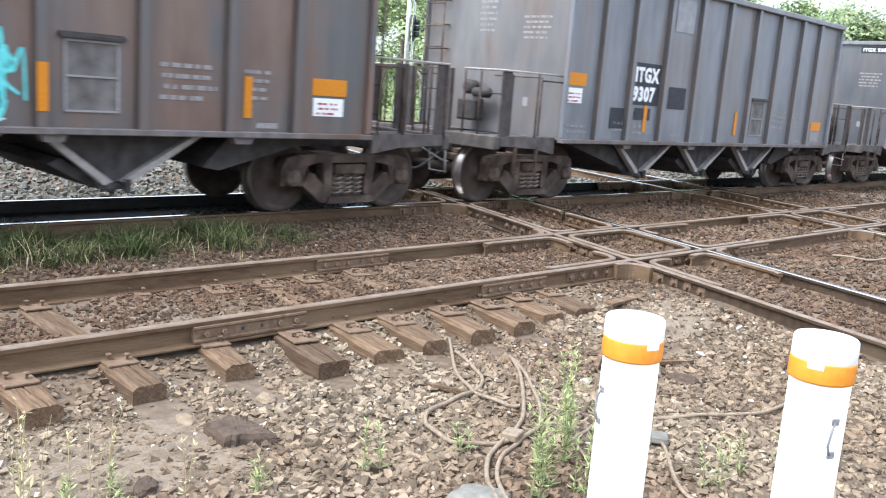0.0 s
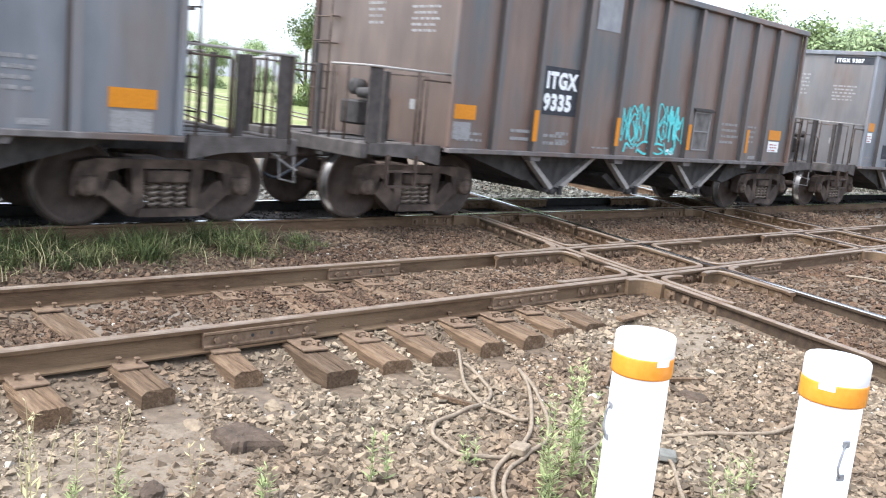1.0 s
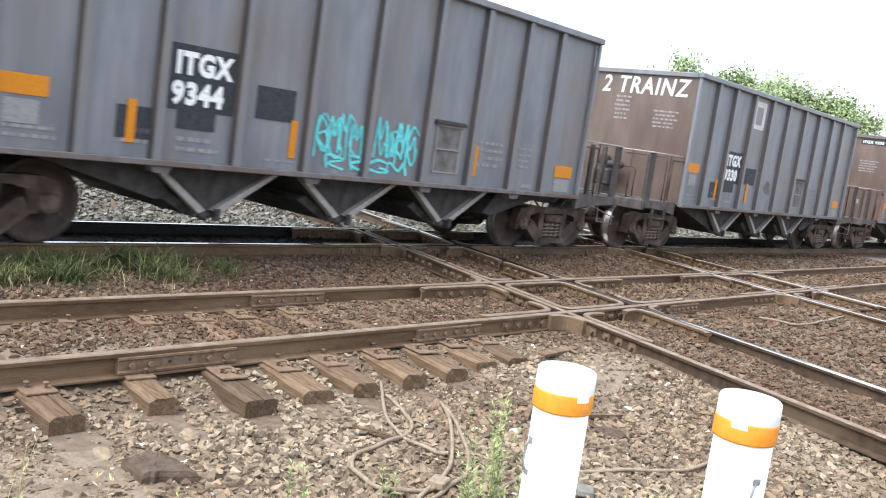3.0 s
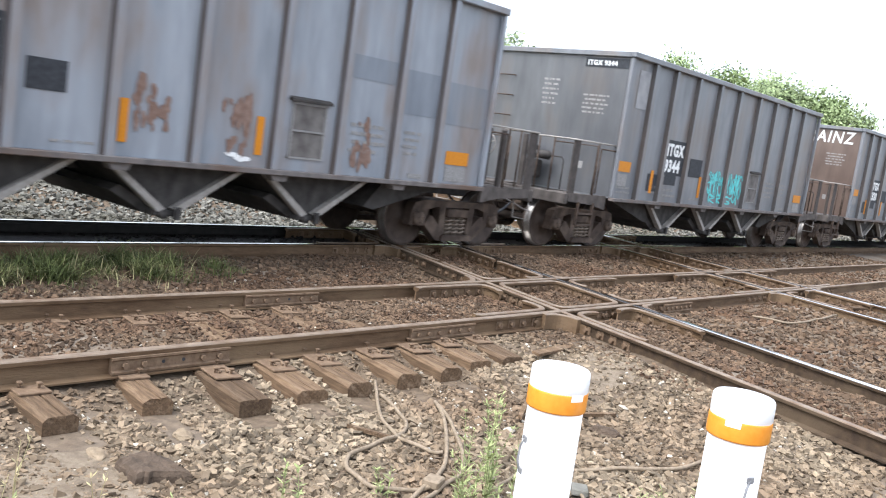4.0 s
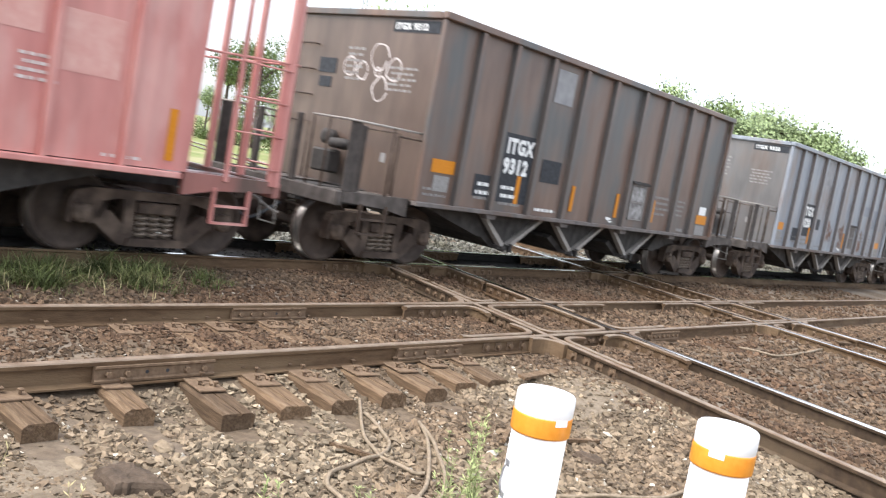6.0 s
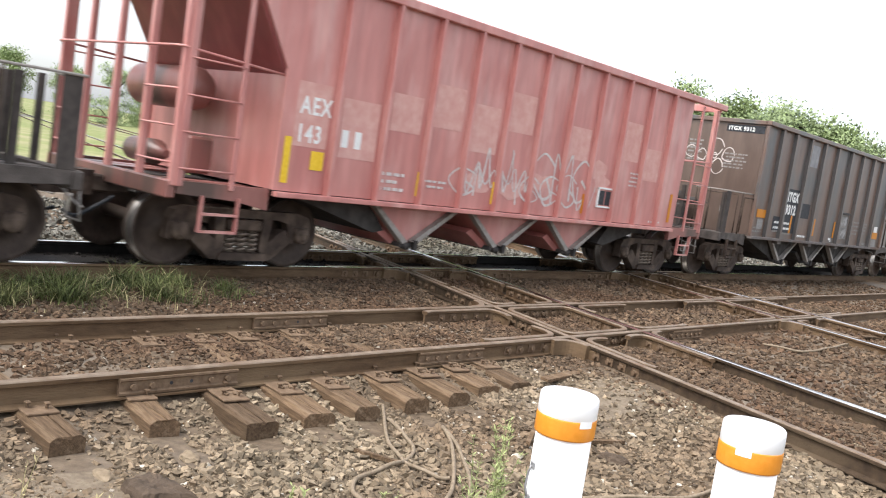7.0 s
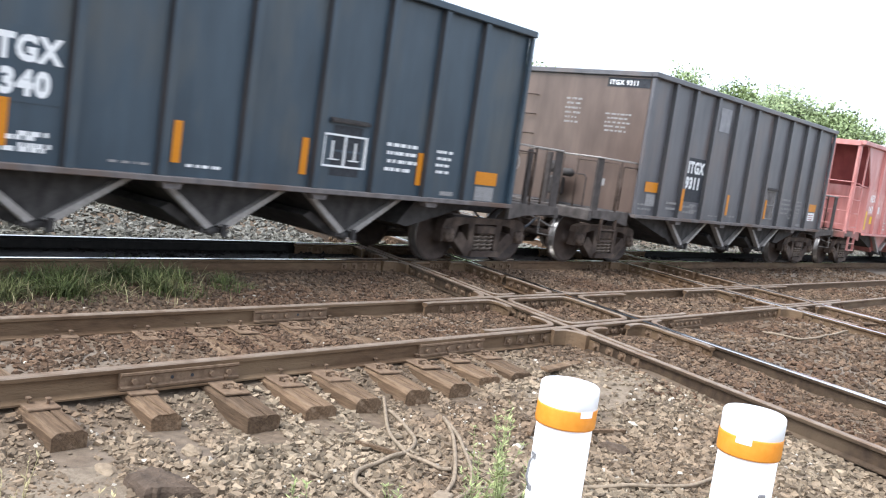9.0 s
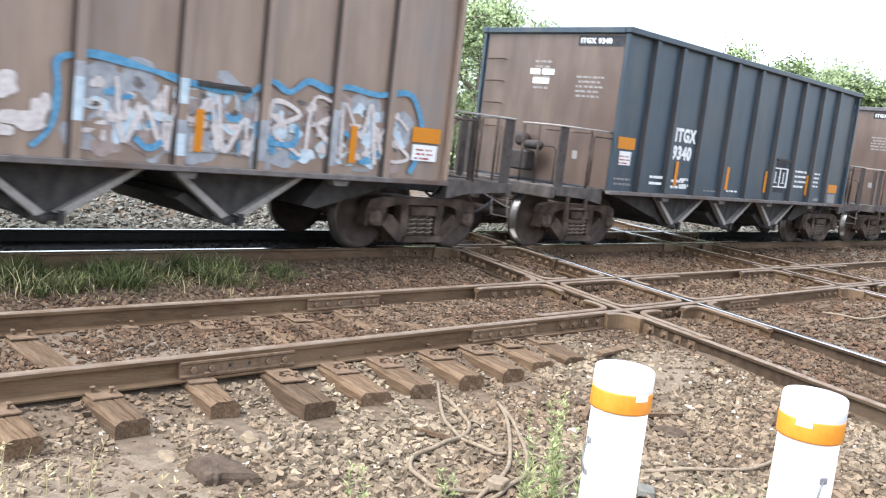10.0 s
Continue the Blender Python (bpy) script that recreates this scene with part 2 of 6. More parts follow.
# ---- ground: one sheet to the horizon ----
def ground():
    def axis(lo, hi, step, far):
        inner = list(np.arange(lo, hi + step / 2, step))
        out, d = [], step
        v = hi
        while v < far:
            d *= 1.35
            v += d
            out.append(v)
        low, d, v = [], step, lo
        while v > -far:
            d *= 1.35
            v -= d
            low.append(v)
        return low[::-1] + inner + out
    xs, ys = axis(0, 22, 0.14, 2500), axis(1.0, 17, 0.14, 2500)
    verts = [(x, y, ground_z(x, y)) for y in ys for x in xs]
    w = len(xs)
    faces = [(j * w + i, j * w + i + 1, (j + 1) * w + i + 1, (j + 1) * w + i) for j in range(len(ys) - 1) for i in range(w - 1)]
    me = bpy.data.meshes.new("ground")
    me.from_pydata(verts, [], faces)
    me.shade_smooth()
    me.materials.append(M["soil"])
    thing("ground", "brown gravelly ground round the railway tracks", "ground", kind="structure", data=me)


ground()

# ---- rails ----
PROFILE = [(-0.07, -0.172), (0.07, -0.172), (0.07, -0.160), (0.012, -0.145), (0.009, -0.045), (0.036, -0.034), (0.037, -0.008),
           (0.030, 0.0), (-0.030, 0.0), (-0.037, -0.008), (-0.036, -0.034), (-0.009, -0.045), (-0.012, -0.145), (-0.07, -0.160)]


def rail(p, q, top, drop=0.0, name="rail", label="rusty brown steel rail spiked to wooden ties", profile=PROFILE, web=None):
    """One rail from p to q in plan; its head's upper face has a material of its own."""
    p, q = Vector((*p, 0)), Vector((*q, 0))
    d = (q - p).normalized()
    s = Vector((-d.y, d.x, 0))
    L = (q - p).length
    k = max(1, int(L / 2.5))
    bm = bmesh.new()
    rings = []
    for i in range(k + 1):
        c = p + d * (L * i / k)
        wob = 0.004 * noise.noise((c.x * 0.4, c.y * 0.4, 1)) if 0 < i < k else 0
        rings.append([bm.verts.new(c + s * a + Vector((0, 0, b - drop + wob))) for a, b in profile])
    n = len(profile)
    for a, b in zip(rings, rings[1:]):
        for j in range(n):
            f = bm.faces.new((a[j], b[j], b[(j + 1) % n], a[(j + 1) % n]))
            if profile[j][1] > -0.02 and profile[(j + 1) % n][1] > -0.02:
                f.material_index = 1
    bm.faces.new(rings[0]), bm.faces.new(rings[-1][::-1])
    return thing(name, label, "rail", group="track rails", kind="structure", data=finish(name, bm, [web or M["rail"], top]))


def on(line, y):
    x, u = line
    return (x + u.x / u.y * (y - YB), y)


for y in B_Y:
    rail((-40, y), (160, y), M["rail_top"])
for y, web in zip(A_Y, ("rail", "rail_in_shade")):
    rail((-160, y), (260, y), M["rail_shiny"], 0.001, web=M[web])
for line in CROSS:
    rail(on(line, -25), on(line, 130), M["rail_shiny"] if line[0] in (C_X[1], *D_X) else M["rail_top"], 0.002, web=M["rail_dark"] if line[0] in C_X else None)


def sweep(pts, profile, tops, drop=0.0, bm=None):
    """A rail profile along a plan line."""
    bm = bm or bmesh.new()
    pts = [Vector((p[0], p[1], 0)) for p in pts]
    rings = []
    for i, p in enumerate(pts):
        d = (pts[min(i + 1, len(pts) - 1)] - pts[max(i - 1, 0)]).normalized()
        s = Vector((-d.y, d.x, 0))
        rings.append([bm.verts.new(p + s * a + Vector((0, 0, b - drop))) for a, b in profile])
    n = len(profile)
    for a, b in zip(rings, rings[1:]):
        for j in range(n):
            f = bm.faces.new((a[j], b[j], b[(j + 1) % n], a[(j + 1) % n]))
            if profile[j][1] > -0.02 and profile[(j + 1) % n][1] > -0.02:
                f.material_index = 1
    bm.faces.new(rings[0]), bm.faces.new(rings[-1][::-1])
    return bm


# ---- crossing frogs: guard rails bent round every inner corner, a casting below and bolts ----
GUARD = [(a * 0.94, b) for a, b in PROFILE]


def hex_bolt(bm, c, n, r=0.022, h=0.03):
    """A bolt head at c whose axis is n."""
    n = Vector(n).normalized()
    u = n.cross(Vector((0, 0, 1))).normalized()
    v = n.cross(u)
    c = Vector(c)
    a = [bm.verts.new(c + r * (math.cos(k * math.pi / 3) * u + math.sin(k * math.pi / 3) * v)) for k in range(6)]
    b = [bm.verts.new(p.co + n * h) for p in a]
    bm.faces.new(b)
    for k in range(6):
        bm.faces.new((a[k], a[(k + 1) % 6], b[(k + 1) % 6], b[k]))


bmb = bmesh.new()
hex_bolt(bmb, (0, 0, 0), (0, -1, 0))
BOLT = finish("bolt", bmb, M["plate"])
bmb = bmesh.new()
box(bmb, -0.05, 0.05, -0.008, 0.0, -0.042, 0.042)
hex_bolt(bmb, (0, -0.008, 0), (0, -1, 0), 0.028, 0.034)
BIG_BOLT = finish("bolt", bmb, M["plate"])


def frog(y, line, inner_b, inner_c):
    """inner_b: +1 where the gauge side lies at greater y; inner_c: +1 where it lies towards greater x."""
    x, u = line
    P = Vector((*on(line, y), 0))
    top = thing("rail_frog", "worn cast steel crossing frog where two rails meet", "crossing frog", group="crossing frogs")
    top.matrix_basis = pose(P.x, P.y, 0)
    X = Vector((1, 0, 0))
    g = 0.125
    bm = bmesh.new()
    half, w = 0.5, 0.034
    s = Vector((-u.y, u.x, 0))
    for d, q in ((X, Vector((0, 1, 0))), (u, s)):
        pts = [d * half + q * w, -d * half + q * w, -d * half - q * w, d * half - q * w]
        prism(bm, [(p.x, p.y) for p in pts], -0.17, -0.05 if d is X else -0.052, "z")
    part("casting", bm, M["rail"], top)
    for sb in (1, -1):
        for sc in (1, -1):
            d1, d2 = X * sc, u * sb
            if sb != inner_b and sc != inner_c:
                # the outer corner is a solid bent fillet
                o, r = 0.045 / abs(u.y), 0.34
                corner = (d1 + d2) * o
                pts = [corner + d2 * r * (1 - k / 8) ** 2 + d1 * r * (k / 8) ** 2 for k in range(9)]
                part("corner_casting", sweep(pts, [(-0.04, -0.17), (0.04, -0.17), (0.036, -0.012), (0.03, -0.004), (-0.03, -0.004), (-0.036, -0.012)], None, 0.003), [M["rail"], M["rail_top"]], top)
                continue
            loop = sb == inner_b and sc == inner_c
            corner = d1 * (g / abs(u.y)) + d2 * (g / abs(u.y))
            pts = []
            # arms run beside the two rails; the ends flare away from them
            arm1 = 0.664 if loop else (1.25 if sb == inner_b else 0.42)
            arm2 = 0.664 if loop else (1.15 if sc == inner_c else 0.42)
            r = 0.2
            flare = 0.0 if loop else 0.035
            pts.append(corner + d2 * arm2 + d1 * flare)
            pts.append(corner + d2 * (arm2 - 0.12))
            for k in range(6):
                t = k / 5
                pts.append(corner + d2 * r * (1 - t) ** 2 + d1 * r * t ** 2)
            pts.append(corner + d1 * (arm1 - 0.12))
            pts.append(corner + d1 * arm1 + d2 * flare)
            part("guard_rail", sweep(pts, GUARD if sb * sc < 0 else [(-a, b) for a, b in GUARD[::-1]], None, 0.003), [M["rail"], M["rail_top"]], top)
    # bolts through the webs on the faces turned to the near side
    for dx in (-1.12, -0.92, -0.72, -0.5, -0.3, 0.3, 0.5, 0.72, 0.92, 1.12):
        b = new("bolt", BIG_BOLT)
        b.parent = top
        b.location = (dx, -0.136 if inner_b < 0 else -0.011, -0.095)
        c = u * dx + s * (0.136 if inner_c < 0 else 0.011)
        b = new("bolt", BIG_BOLT)
        b.parent = top
        b.matrix_basis = pose(c.x, c.y, -0.095, 0, 0, math.degrees(math.atan2(s.x, -s.y)))
    return top


for y, ib in ((B_Y[0], 1), (B_Y[1], -1), (A_Y[0], 1), (A_Y[1], -1)):
    for line, ic in zip(CROSS, (1, -1, 1, -1)):
        frog(y, line, ib, ic)

# ---- joint bars on the near track ----
def joint_bar(x0, x1, y, holes):
    bar = thing("joint_bar", "rusty bolted joint bar on the side of a rail", "joint bar", pose((x0 + x1) / 2, y, 0), "joint bars")
    h = (x1 - x0) / 2
    bm = bmesh.new()
    prism(bm, [(-0.012, -0.15), (-0.058, -0.15), (-0.062, -0.134), (-0.046, -0.124), (-0.042, -0.062), (-0.058, -0.05), (-0.056, -0.036), (-0.012, -0.036)], -h, h, "x")
    part("bar", bm, M["plate"], bar)
    for i, dx in enumerate((-0.8, -0.5, -0.17, 0.17, 0.5, 0.8)):
        if i in holes:
            b = new("bolt", BOLT)
            b.parent, b.location = bar, (dx * h, -0.043, -0.093)
        else:
            # no hole is cut: a black disc paints its shaded inside
            bm = bmesh.new()
            lathe(bm, [(0.013, -0.0465), (0.013, -0.0425)], 10, "y", (dx * h, 0, -0.093))
            part("bolt_hole", bm, M["black_mark"], bar)


joint_bar(2.93, 3.857, B_Y[0], (0, 1, 4, 5))
joint_bar(5.807, 6.705, B_Y[0], (0, 1, 2, 3, 4, 5))
joint_bar(5.067, 5.967, B_Y[1], (0, 1, 2, 4, 5))
joint_bar(10.6, 11.4, B_Y[0], (0, 1, 2, 3, 4, 5))
joint_bar(11.1, 11.9, B_Y[1], (0, 1, 2, 3, 4, 5))

# ---- ties with plates and spikes ----
def tie_mesh(seed, length, half=0.115):
    rnd = random.Random(seed)
    bm = bmesh.new()
    n = 7
    rings = []
    for i in range(n):
        y = length * (i / (n - 1) - 0.5)
        w = half + rnd.uniform(-0.006, 0.006)
        top = rnd.uniform(-0.006, 0.004)
        e = 0.012 + rnd.uniform(0, 0.01)
        if i in (0, n - 1):      # worn, rounded ends
            w, top, e = w - rnd.uniform(0.008, 0.02), top - rnd.uniform(0.008, 0.02), e + rnd.uniform(0.012, 0.03)
        # a split runs along the upper face
        c = rnd.uniform(-0.02, 0.03)
        dz = -0.02 if i in (0, 1, n - 2, n - 1) else -0.008
        prof = [(-w, -0.17), (w, -0.17), (w, -e), (w - e, top), (c + 0.007, top), (c, top + dz), (c - 0.007, top), (-w + e, top), (-w, -e)]
        rings.append([bm.verts.new((a, y + rnd.uniform(-0.008, 0.008) * (i in (0, n - 1)), b)) for a, b in prof])
    k = len(rings[0])
    for a, b in zip(rings, rings[1:]):
        for j in range(k):
            bm.faces.new((a[j], b[j], b[(j + 1) % k], a[(j + 1) % k]))
    bm.faces.new(rings[0]), bm.faces.new(rings[-1][::-1])
    return finish("railroad_tie", bm, M["tie"])


TIES = [tie_mesh(s, 2.6) for s in range(5)]
WIDE = [tie_mesh(s + 20, 2.7, 0.132) for s in range(5)]
bmp = bmesh.new()
box(bmp, -0.1, 0.1, -0.22, 0.22, 0.0, 0.016, 0.004)
PLATE = finish("tie_plate", bmp, M["plate"])
bmp = bmesh.new()
tube(bmp, [(0, 0, 0), (0, 0, 0.03)], 0.009, 6)
box(bmp, -0.017, 0.017, -0.02, 0.017, 0.026, 0.042, 0.005)
SPIKE = finish("spike", bmp, M["plate"])
bmp = bmesh.new()
tube(bmp, [(-0.03, 0.12, 0.008), (-0.03, 0.085, 0.028), (0.0, 0.075, 0.032), (0.03, 0.085, 0.028), (0.03, 0.12, 0.008)], 0.011, 5)
CLIP = finish("rail_clip", bmp, M["plate"])
tie_count = 0


def tie(x, y, turn, z=-0.174, near=False, far_plate=True, shift=0.0):
    global tie_count
    m = pose(x, y, z, 0, 0, turn)
    t = thing("railroad_tie", "weathered brown wooden railroad tie set in gravel under the rails", "railroad tie", m, "railroad ties", data=(WIDE if near and x > 3.3 else TIES)[tie_count % 5])
    tie_count += 1
    for s in (-1, 1):
        p = new("tie_plate", PLATE)
        p.parent = t
        p.matrix_basis = pose(0, s * 0.7525 / math.cos(radians(turn)) + shift, 0.003, 0, 0, 0)
        if near:
            for a, b in ((-0.05, -0.09), (0.05, 0.09), (-0.055, 0.125), (0.05, -0.14)):
                k = new("spike", SPIKE)
                k.parent, k.location = p, (a, b, 0.014)
            if x > 3.3:
                k = new("rail_clip", CLIP)
                k.parent = p
                k.matrix_basis = pose(0, -0.0, 0.012, 0, 0, 180)
    return t


YM = sum(B_Y) / 2
for i, x in enumerate((2.37, 3.04, 3.62, 4.12, 4.57, 5.14, 5.64, 6.11, 6.55)):
    turn = (-1, -6, -8, -8, -8, -9, -9, -10, -10)[i]
    tie(x + math.tan(radians(-turn)) * (YM - 4.9), YM + (0.02, 0.08, -0.14, -0.13, -0.14, -0.11, -0.12, -0.06, -0.08)[i] - 0.03, turn, near=True, shift=0.03)
x = 1.74
while x > -6:
    tie(x, YM - 0.03, random.uniform(-4, 1), near=x > 0)
    x -= 0.55
x = 11.1
while x < 40:
    if not 13.6 < x < 18.2:
        tie(x, YM, -14 if x < 20 else -3, z=-0.185)
    x += 0.55
x = -4.0
while x < 45:
    tie(x, sum(A_Y) / 2 + random.uniform(-0.05, 0.05), -14 if 7 < x < 21 else random.uniform(-2, 2), z=-0.178)
    x += 0.52
for xs, u, deg in ((C_X, UC, 72), (D_X, UD, 70.5)):
    y = -6.0
    while y < 40:
        if not 4.9 < y < 11.6:
            c = on((sum(xs) / 2, u), y)
            tie(c[0], c[1], deg + 90 + 8, z=-0.2)
        y += 0.55


# ---- ballast: loose stones, too many to count ----
def stones(name, label, zones, material, seed):
    rng = np.random.default_rng(seed)
    # a broken, flat-sided stone: a cube whose corners are knocked about
    bv = np.array([(x, y, z) for x in (-0.72, 0.72) for y in (-0.72, 0.72) for z in (-0.72, 0.72)])
    bf = np.array([(0, 1, 3), (0, 3, 2), (4, 6, 7), (4, 7, 5), (0, 4, 5), (0, 5, 1), (2, 3, 7), (2, 7, 6), (0, 2, 6), (0, 6, 4), (1, 5, 7), (1, 7, 3)])
    P, S = [], []
    for x0, x1, y0, y1, per, lo, hi in zones:
        n = int((x1 - x0) * (y1 - y0) * per)
        xy = np.column_stack([rng.uniform(x0, x1, n), rng.uniform(y0, y1, n)])
        s = lo + (hi - lo) * rng.random(n) ** 2.2
        keep = np.ones(n, bool)
        for y in (*B_Y, *A_Y):
            keep &= np.abs(xy[:, 1] - y) > 0.085
        for x, u in CROSS:
            keep &= np.abs((xy[:, 0] - x - u.x / u.y * (xy[:, 1] - YB)) * u.y) > 0.085
        # worn, dusty patches carry fewer stones
        d = np.hypot((xy[:, 0] - 1.85) / 0.85, (xy[:, 1] - 4.1) / 0.65)
        keep &= (d > 1) | (rng.random(n) < np.where(s < 0.02, 0.6, 0.2))
        keep &= ~((np.abs(xy[:, 0] - 2.42) < 0.12) & (xy[:, 1] > 4.5) & (xy[:, 1] < 6.8) & (rng.random(n) < 0.93))
        d = np.hypot((xy[:, 0] - 7.0) / 1.1, (xy[:, 1] - 4.2) / 0.8)
        keep &= (d > 1) | (rng.random(n) < 0.35)
        # the ties' upper faces are mostly bare
        tx = np.array((2.37, 3.04, 3.62, 4.12, 4.57, 5.14, 5.64))
        sl = xy[:, 0] - 0.14 * (xy[:, 1] - 4.9)
        for q in tx:
            keep &= ~((np.abs(sl - q) < 0.115) & (xy[:, 1] > 4.3) & (xy[:, 1] < 7.4) & (rng.random(n) < 0.97 - 0.36 * (xy[:, 1] > 5.4)))
        P.append(xy[keep]), S.append(s[keep])
    P, S = np.concatenate(P), np.concatenate(S)
    n = len(P)
    z = np.array([ground_z(a, b) for a, b in P])
    Q = rng.normal(size=(n, 4))
    Q /= np.linalg.norm(Q, axis=1)[:, None]
    w, x, y, zq = Q.T
    Rm = np.stack([np.stack([1 - 2 * (y * y + zq * zq), 2 * (x * y - zq * w), 2 * (x * zq + y * w)], 1),
                   np.stack([2 * (x * y + zq * w), 1 - 2 * (x * x + zq * zq), 2 * (y * zq - x * w)], 1),
                   np.stack([2 * (x * zq - y * w), 2 * (y * zq + x * w), 1 - 2 * (x * x + y * y)], 1)], 1)
    k = len(bv)
    shape = (bv[None] * rng.uniform(0.6, 1.25, (n, k, 1)) + rng.uniform(-0.22, 0.22, (n, k, 3))) * rng.uniform((0.85, 0.6, 0.45), (1.25, 1.0, 0.8), (n, 3))[:, None, :]
    V = np.einsum("nij,nkj->nki", Rm, shape) * S[:, None, None]
    V[:, :, 2] *= 0.75
    V += np.column_stack([P, z + S * 0.28])[:, None, :]
    F = (bf[None] + (np.arange(n) * k)[:, None, None]).reshape(-1, 3)
    me = bpy.data.meshes.new(name)
    me.vertices.add(n * k)
    me.vertices.foreach_set("co", V.ravel())
    me.loops.add(F.size)
    me.loops.foreach_set("vertex_index", F.ravel())
    me.polygons.add(len(F))
    me.polygons.foreach_set("loop_start", np.arange(0, F.size, 3))
    me.update()
    me.validate()
    me.shade_flat()
    me.materials.append(material)
    thing(name, label, "gravel", kind="stuff", data=me)


stones("ballast", "brownish grey crushed stone ballast spread beside the tracks",
       [(1.0, 7.6, 1.5, 4.7, 1350, 0.013, 0.041), (1.0, 8.0, 2.0, 4.7, 800, 0.007, 0.015), (0.6, 7.4, 4.4, 5.3, 950, 0.012, 0.037), (1.0, 2.9, 3.3, 4.8, 2200, 0.005, 0.013),
        (-2.0, 9.8, -1.5, 1.5, 300, 0.014, 0.042), (-5.0, 1.0, 1.5, 5.2, 300, 0.014, 0.042)], M["stone"], 1)
stones("stained_ballast", "rust-stained brown ballast between and around the rails",
       [(7.2, 9.8, 1.5, 5.3, 800, 0.012, 0.04), (0.6, 10, 5.3, 6.9, 1150, 0.012, 0.036), (1.0, 14, 6.8, 9.35, 800, 0.012, 0.043), (9.6, 21, 1.2, 9.3, 240, 0.018, 0.055), (10, 30, 5, 9.3, 80, 0.02, 0.06)], M["stone_dark"], 4)


def dust_patch(x0, y0, rx, ry):
    """A low fan of pale dust over the gravel."""
    bm = bmesh.new()
    n, rings = 40, []
    c = bm.verts.new((x0, y0, ground_z(x0, y0) + 0.008))
    for j in range(1, 9):
        ring = []
        for k in range(n):
            a = k * math.tau / n
            r = j / 8 * (1 + 0.3 * noise.noise((math.cos(a) * 1.5, math.sin(a) * 1.5, x0)))
            x, y = x0 + rx * r * math.cos(a), y0 + ry * r * math.sin(a)
            ring.append(bm.verts.new((x, y, ground_z(x, y) + (0.008 + 0.008 * noise.noise((x * 5, y * 5, 2))) * (1 - (j / 8) ** 3) - 0.02 * (j == 8))))
        rings.append(ring)
    for k in range(n):
        bm.faces.new((c, rings[0][k], rings[0][(k + 1) % n]))
    for a, b in zip(rings, rings[1:]):
        for k in range(n):
            f = bm.faces.new((a[k], b[k], b[(k + 1) % n], a[(k + 1) % n]))
            f.smooth = True
    thing("dust_patch", "patch of pale dust and fine gravel on the ground", "dirt", kind="structure", data=finish("dust_patch", bm, M["sand"]))


dust_patch(1.85, 4.1, 0.85, 0.62)
dust_patch(6.9, 4.1, 0.9, 0.45)
# stones and bed between these rails carry painted shade of the cars
stones("oily_ballast", "ballast between the rails darkened with painted shade under the train",
       [(-1, 30, 9.45, 10.85, 120, 0.02, 0.05)], M["bed_shade"], 5)
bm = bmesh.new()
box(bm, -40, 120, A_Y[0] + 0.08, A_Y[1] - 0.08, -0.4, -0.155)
thing("track_bed", "ballast bed between the rails darkened with painted shade", "track bed", kind="structure", data=finish("track_bed", bm, M["bed_shade"]))
stones("grey_gravel", "pale grey loose gravel heaped beyond the train's track",
       [(0.5, 18, 11.3, 16.8, 150, 0.03, 0.075), (18, 45, 11.3, 16, 40, 0.04, 0.08)], M["gravel_grey"], 2)
stones("white_pebbles", "small pale stone chips scattered over the ballast",
       [(1.0, 7.5, 2.0, 5.0, 75, 0.007, 0.026), (2, 10, 5.4, 9.2, 9, 0.01, 0.022)], M["stone_light"], 3)

# ---- the train: hopper cars in parts, built once and shared ----
PITCH, SPEED, START = 13.55, 10.99, 15.73
YT = (A_Y[0] + A_Y[1]) / 2
RIBS = (-4.06, -3.21, -2.21, -1.2, -0.2, 0.88, 1.87, 2.86, 3.72)
cars, wheelsets = [], []
MESH = {}


def shared(key, build):
    if key not in MESH:
        bm = bmesh.new()
        build(bm)
        me = bpy.data.meshes.new(key)
        bmesh.ops.recalc_face_normals(bm, faces=bm.faces)
        bm.to_mesh(me)
        bm.free()
        MESH[key] = me
    return MESH[key]


def piece(name, key, build, mats, parent, m=None, label=""):
    """A part on a mesh that all alike parts share; the materials belong to the object."""
    me = shared(key, build)
    mats = mats if isinstance(mats, (list, tuple)) else [mats]
    while len(me.materials) < len(mats):
        me.materials.append(mats[len(me.materials)])
    ob = new(name, me)
    for slot, mt in zip(ob.material_slots, mats):
        slot.link = "OBJECT"
        slot.material = mt
    ob.parent = parent
    if m:
        ob.matrix_basis = m
    return tagged(ob, label)


def b_side_frame(bm):
    t0, t1 = -0.085, 0.085
    prism(bm, [(-1.03, 0.60), (-0.98, 0.70), (-0.80, 0.745), (0.80, 0.745), (0.98, 0.70), (1.03, 0.60), (0.64, 0.61), (0.5, 0.645), (-0.5, 0.645), (-0.64, 0.61)], t0, t1)
    for s in (-1, 1):
        prism(bm, [(s * 1.03, 0.60), (s * 1.05, 0.36), (s * 0.99, 0.34), (s * 0.985, 0.56), (s * 0.80, 0.56), (s * 0.795, 0.34), (s * 0.72, 0.36), (s * 0.66, 0.61)], t0 + 0.01, t1 - 0.01)
        prism(bm, [(s * 0.73, 0.36), (s * 0.64, 0.52), (s * 0.56, 0.50), (s * 0.27, 0.25), (s * 0.33, 0.125), (s * 0.44, 0.13)], t0, t1)
        prism(bm, [(s * 0.42, 0.66), (s * 0.28, 0.66), (s * 0.26, 0.23), (s * 0.38, 0.23)], t0 + 0.005, t1 - 0.005)
    prism(bm, [(-0.36, 0.125), (0.36, 0.125), (0.33, 0.215), (-0.33, 0.215)], t0 - 0.05, t1 + 0.05)


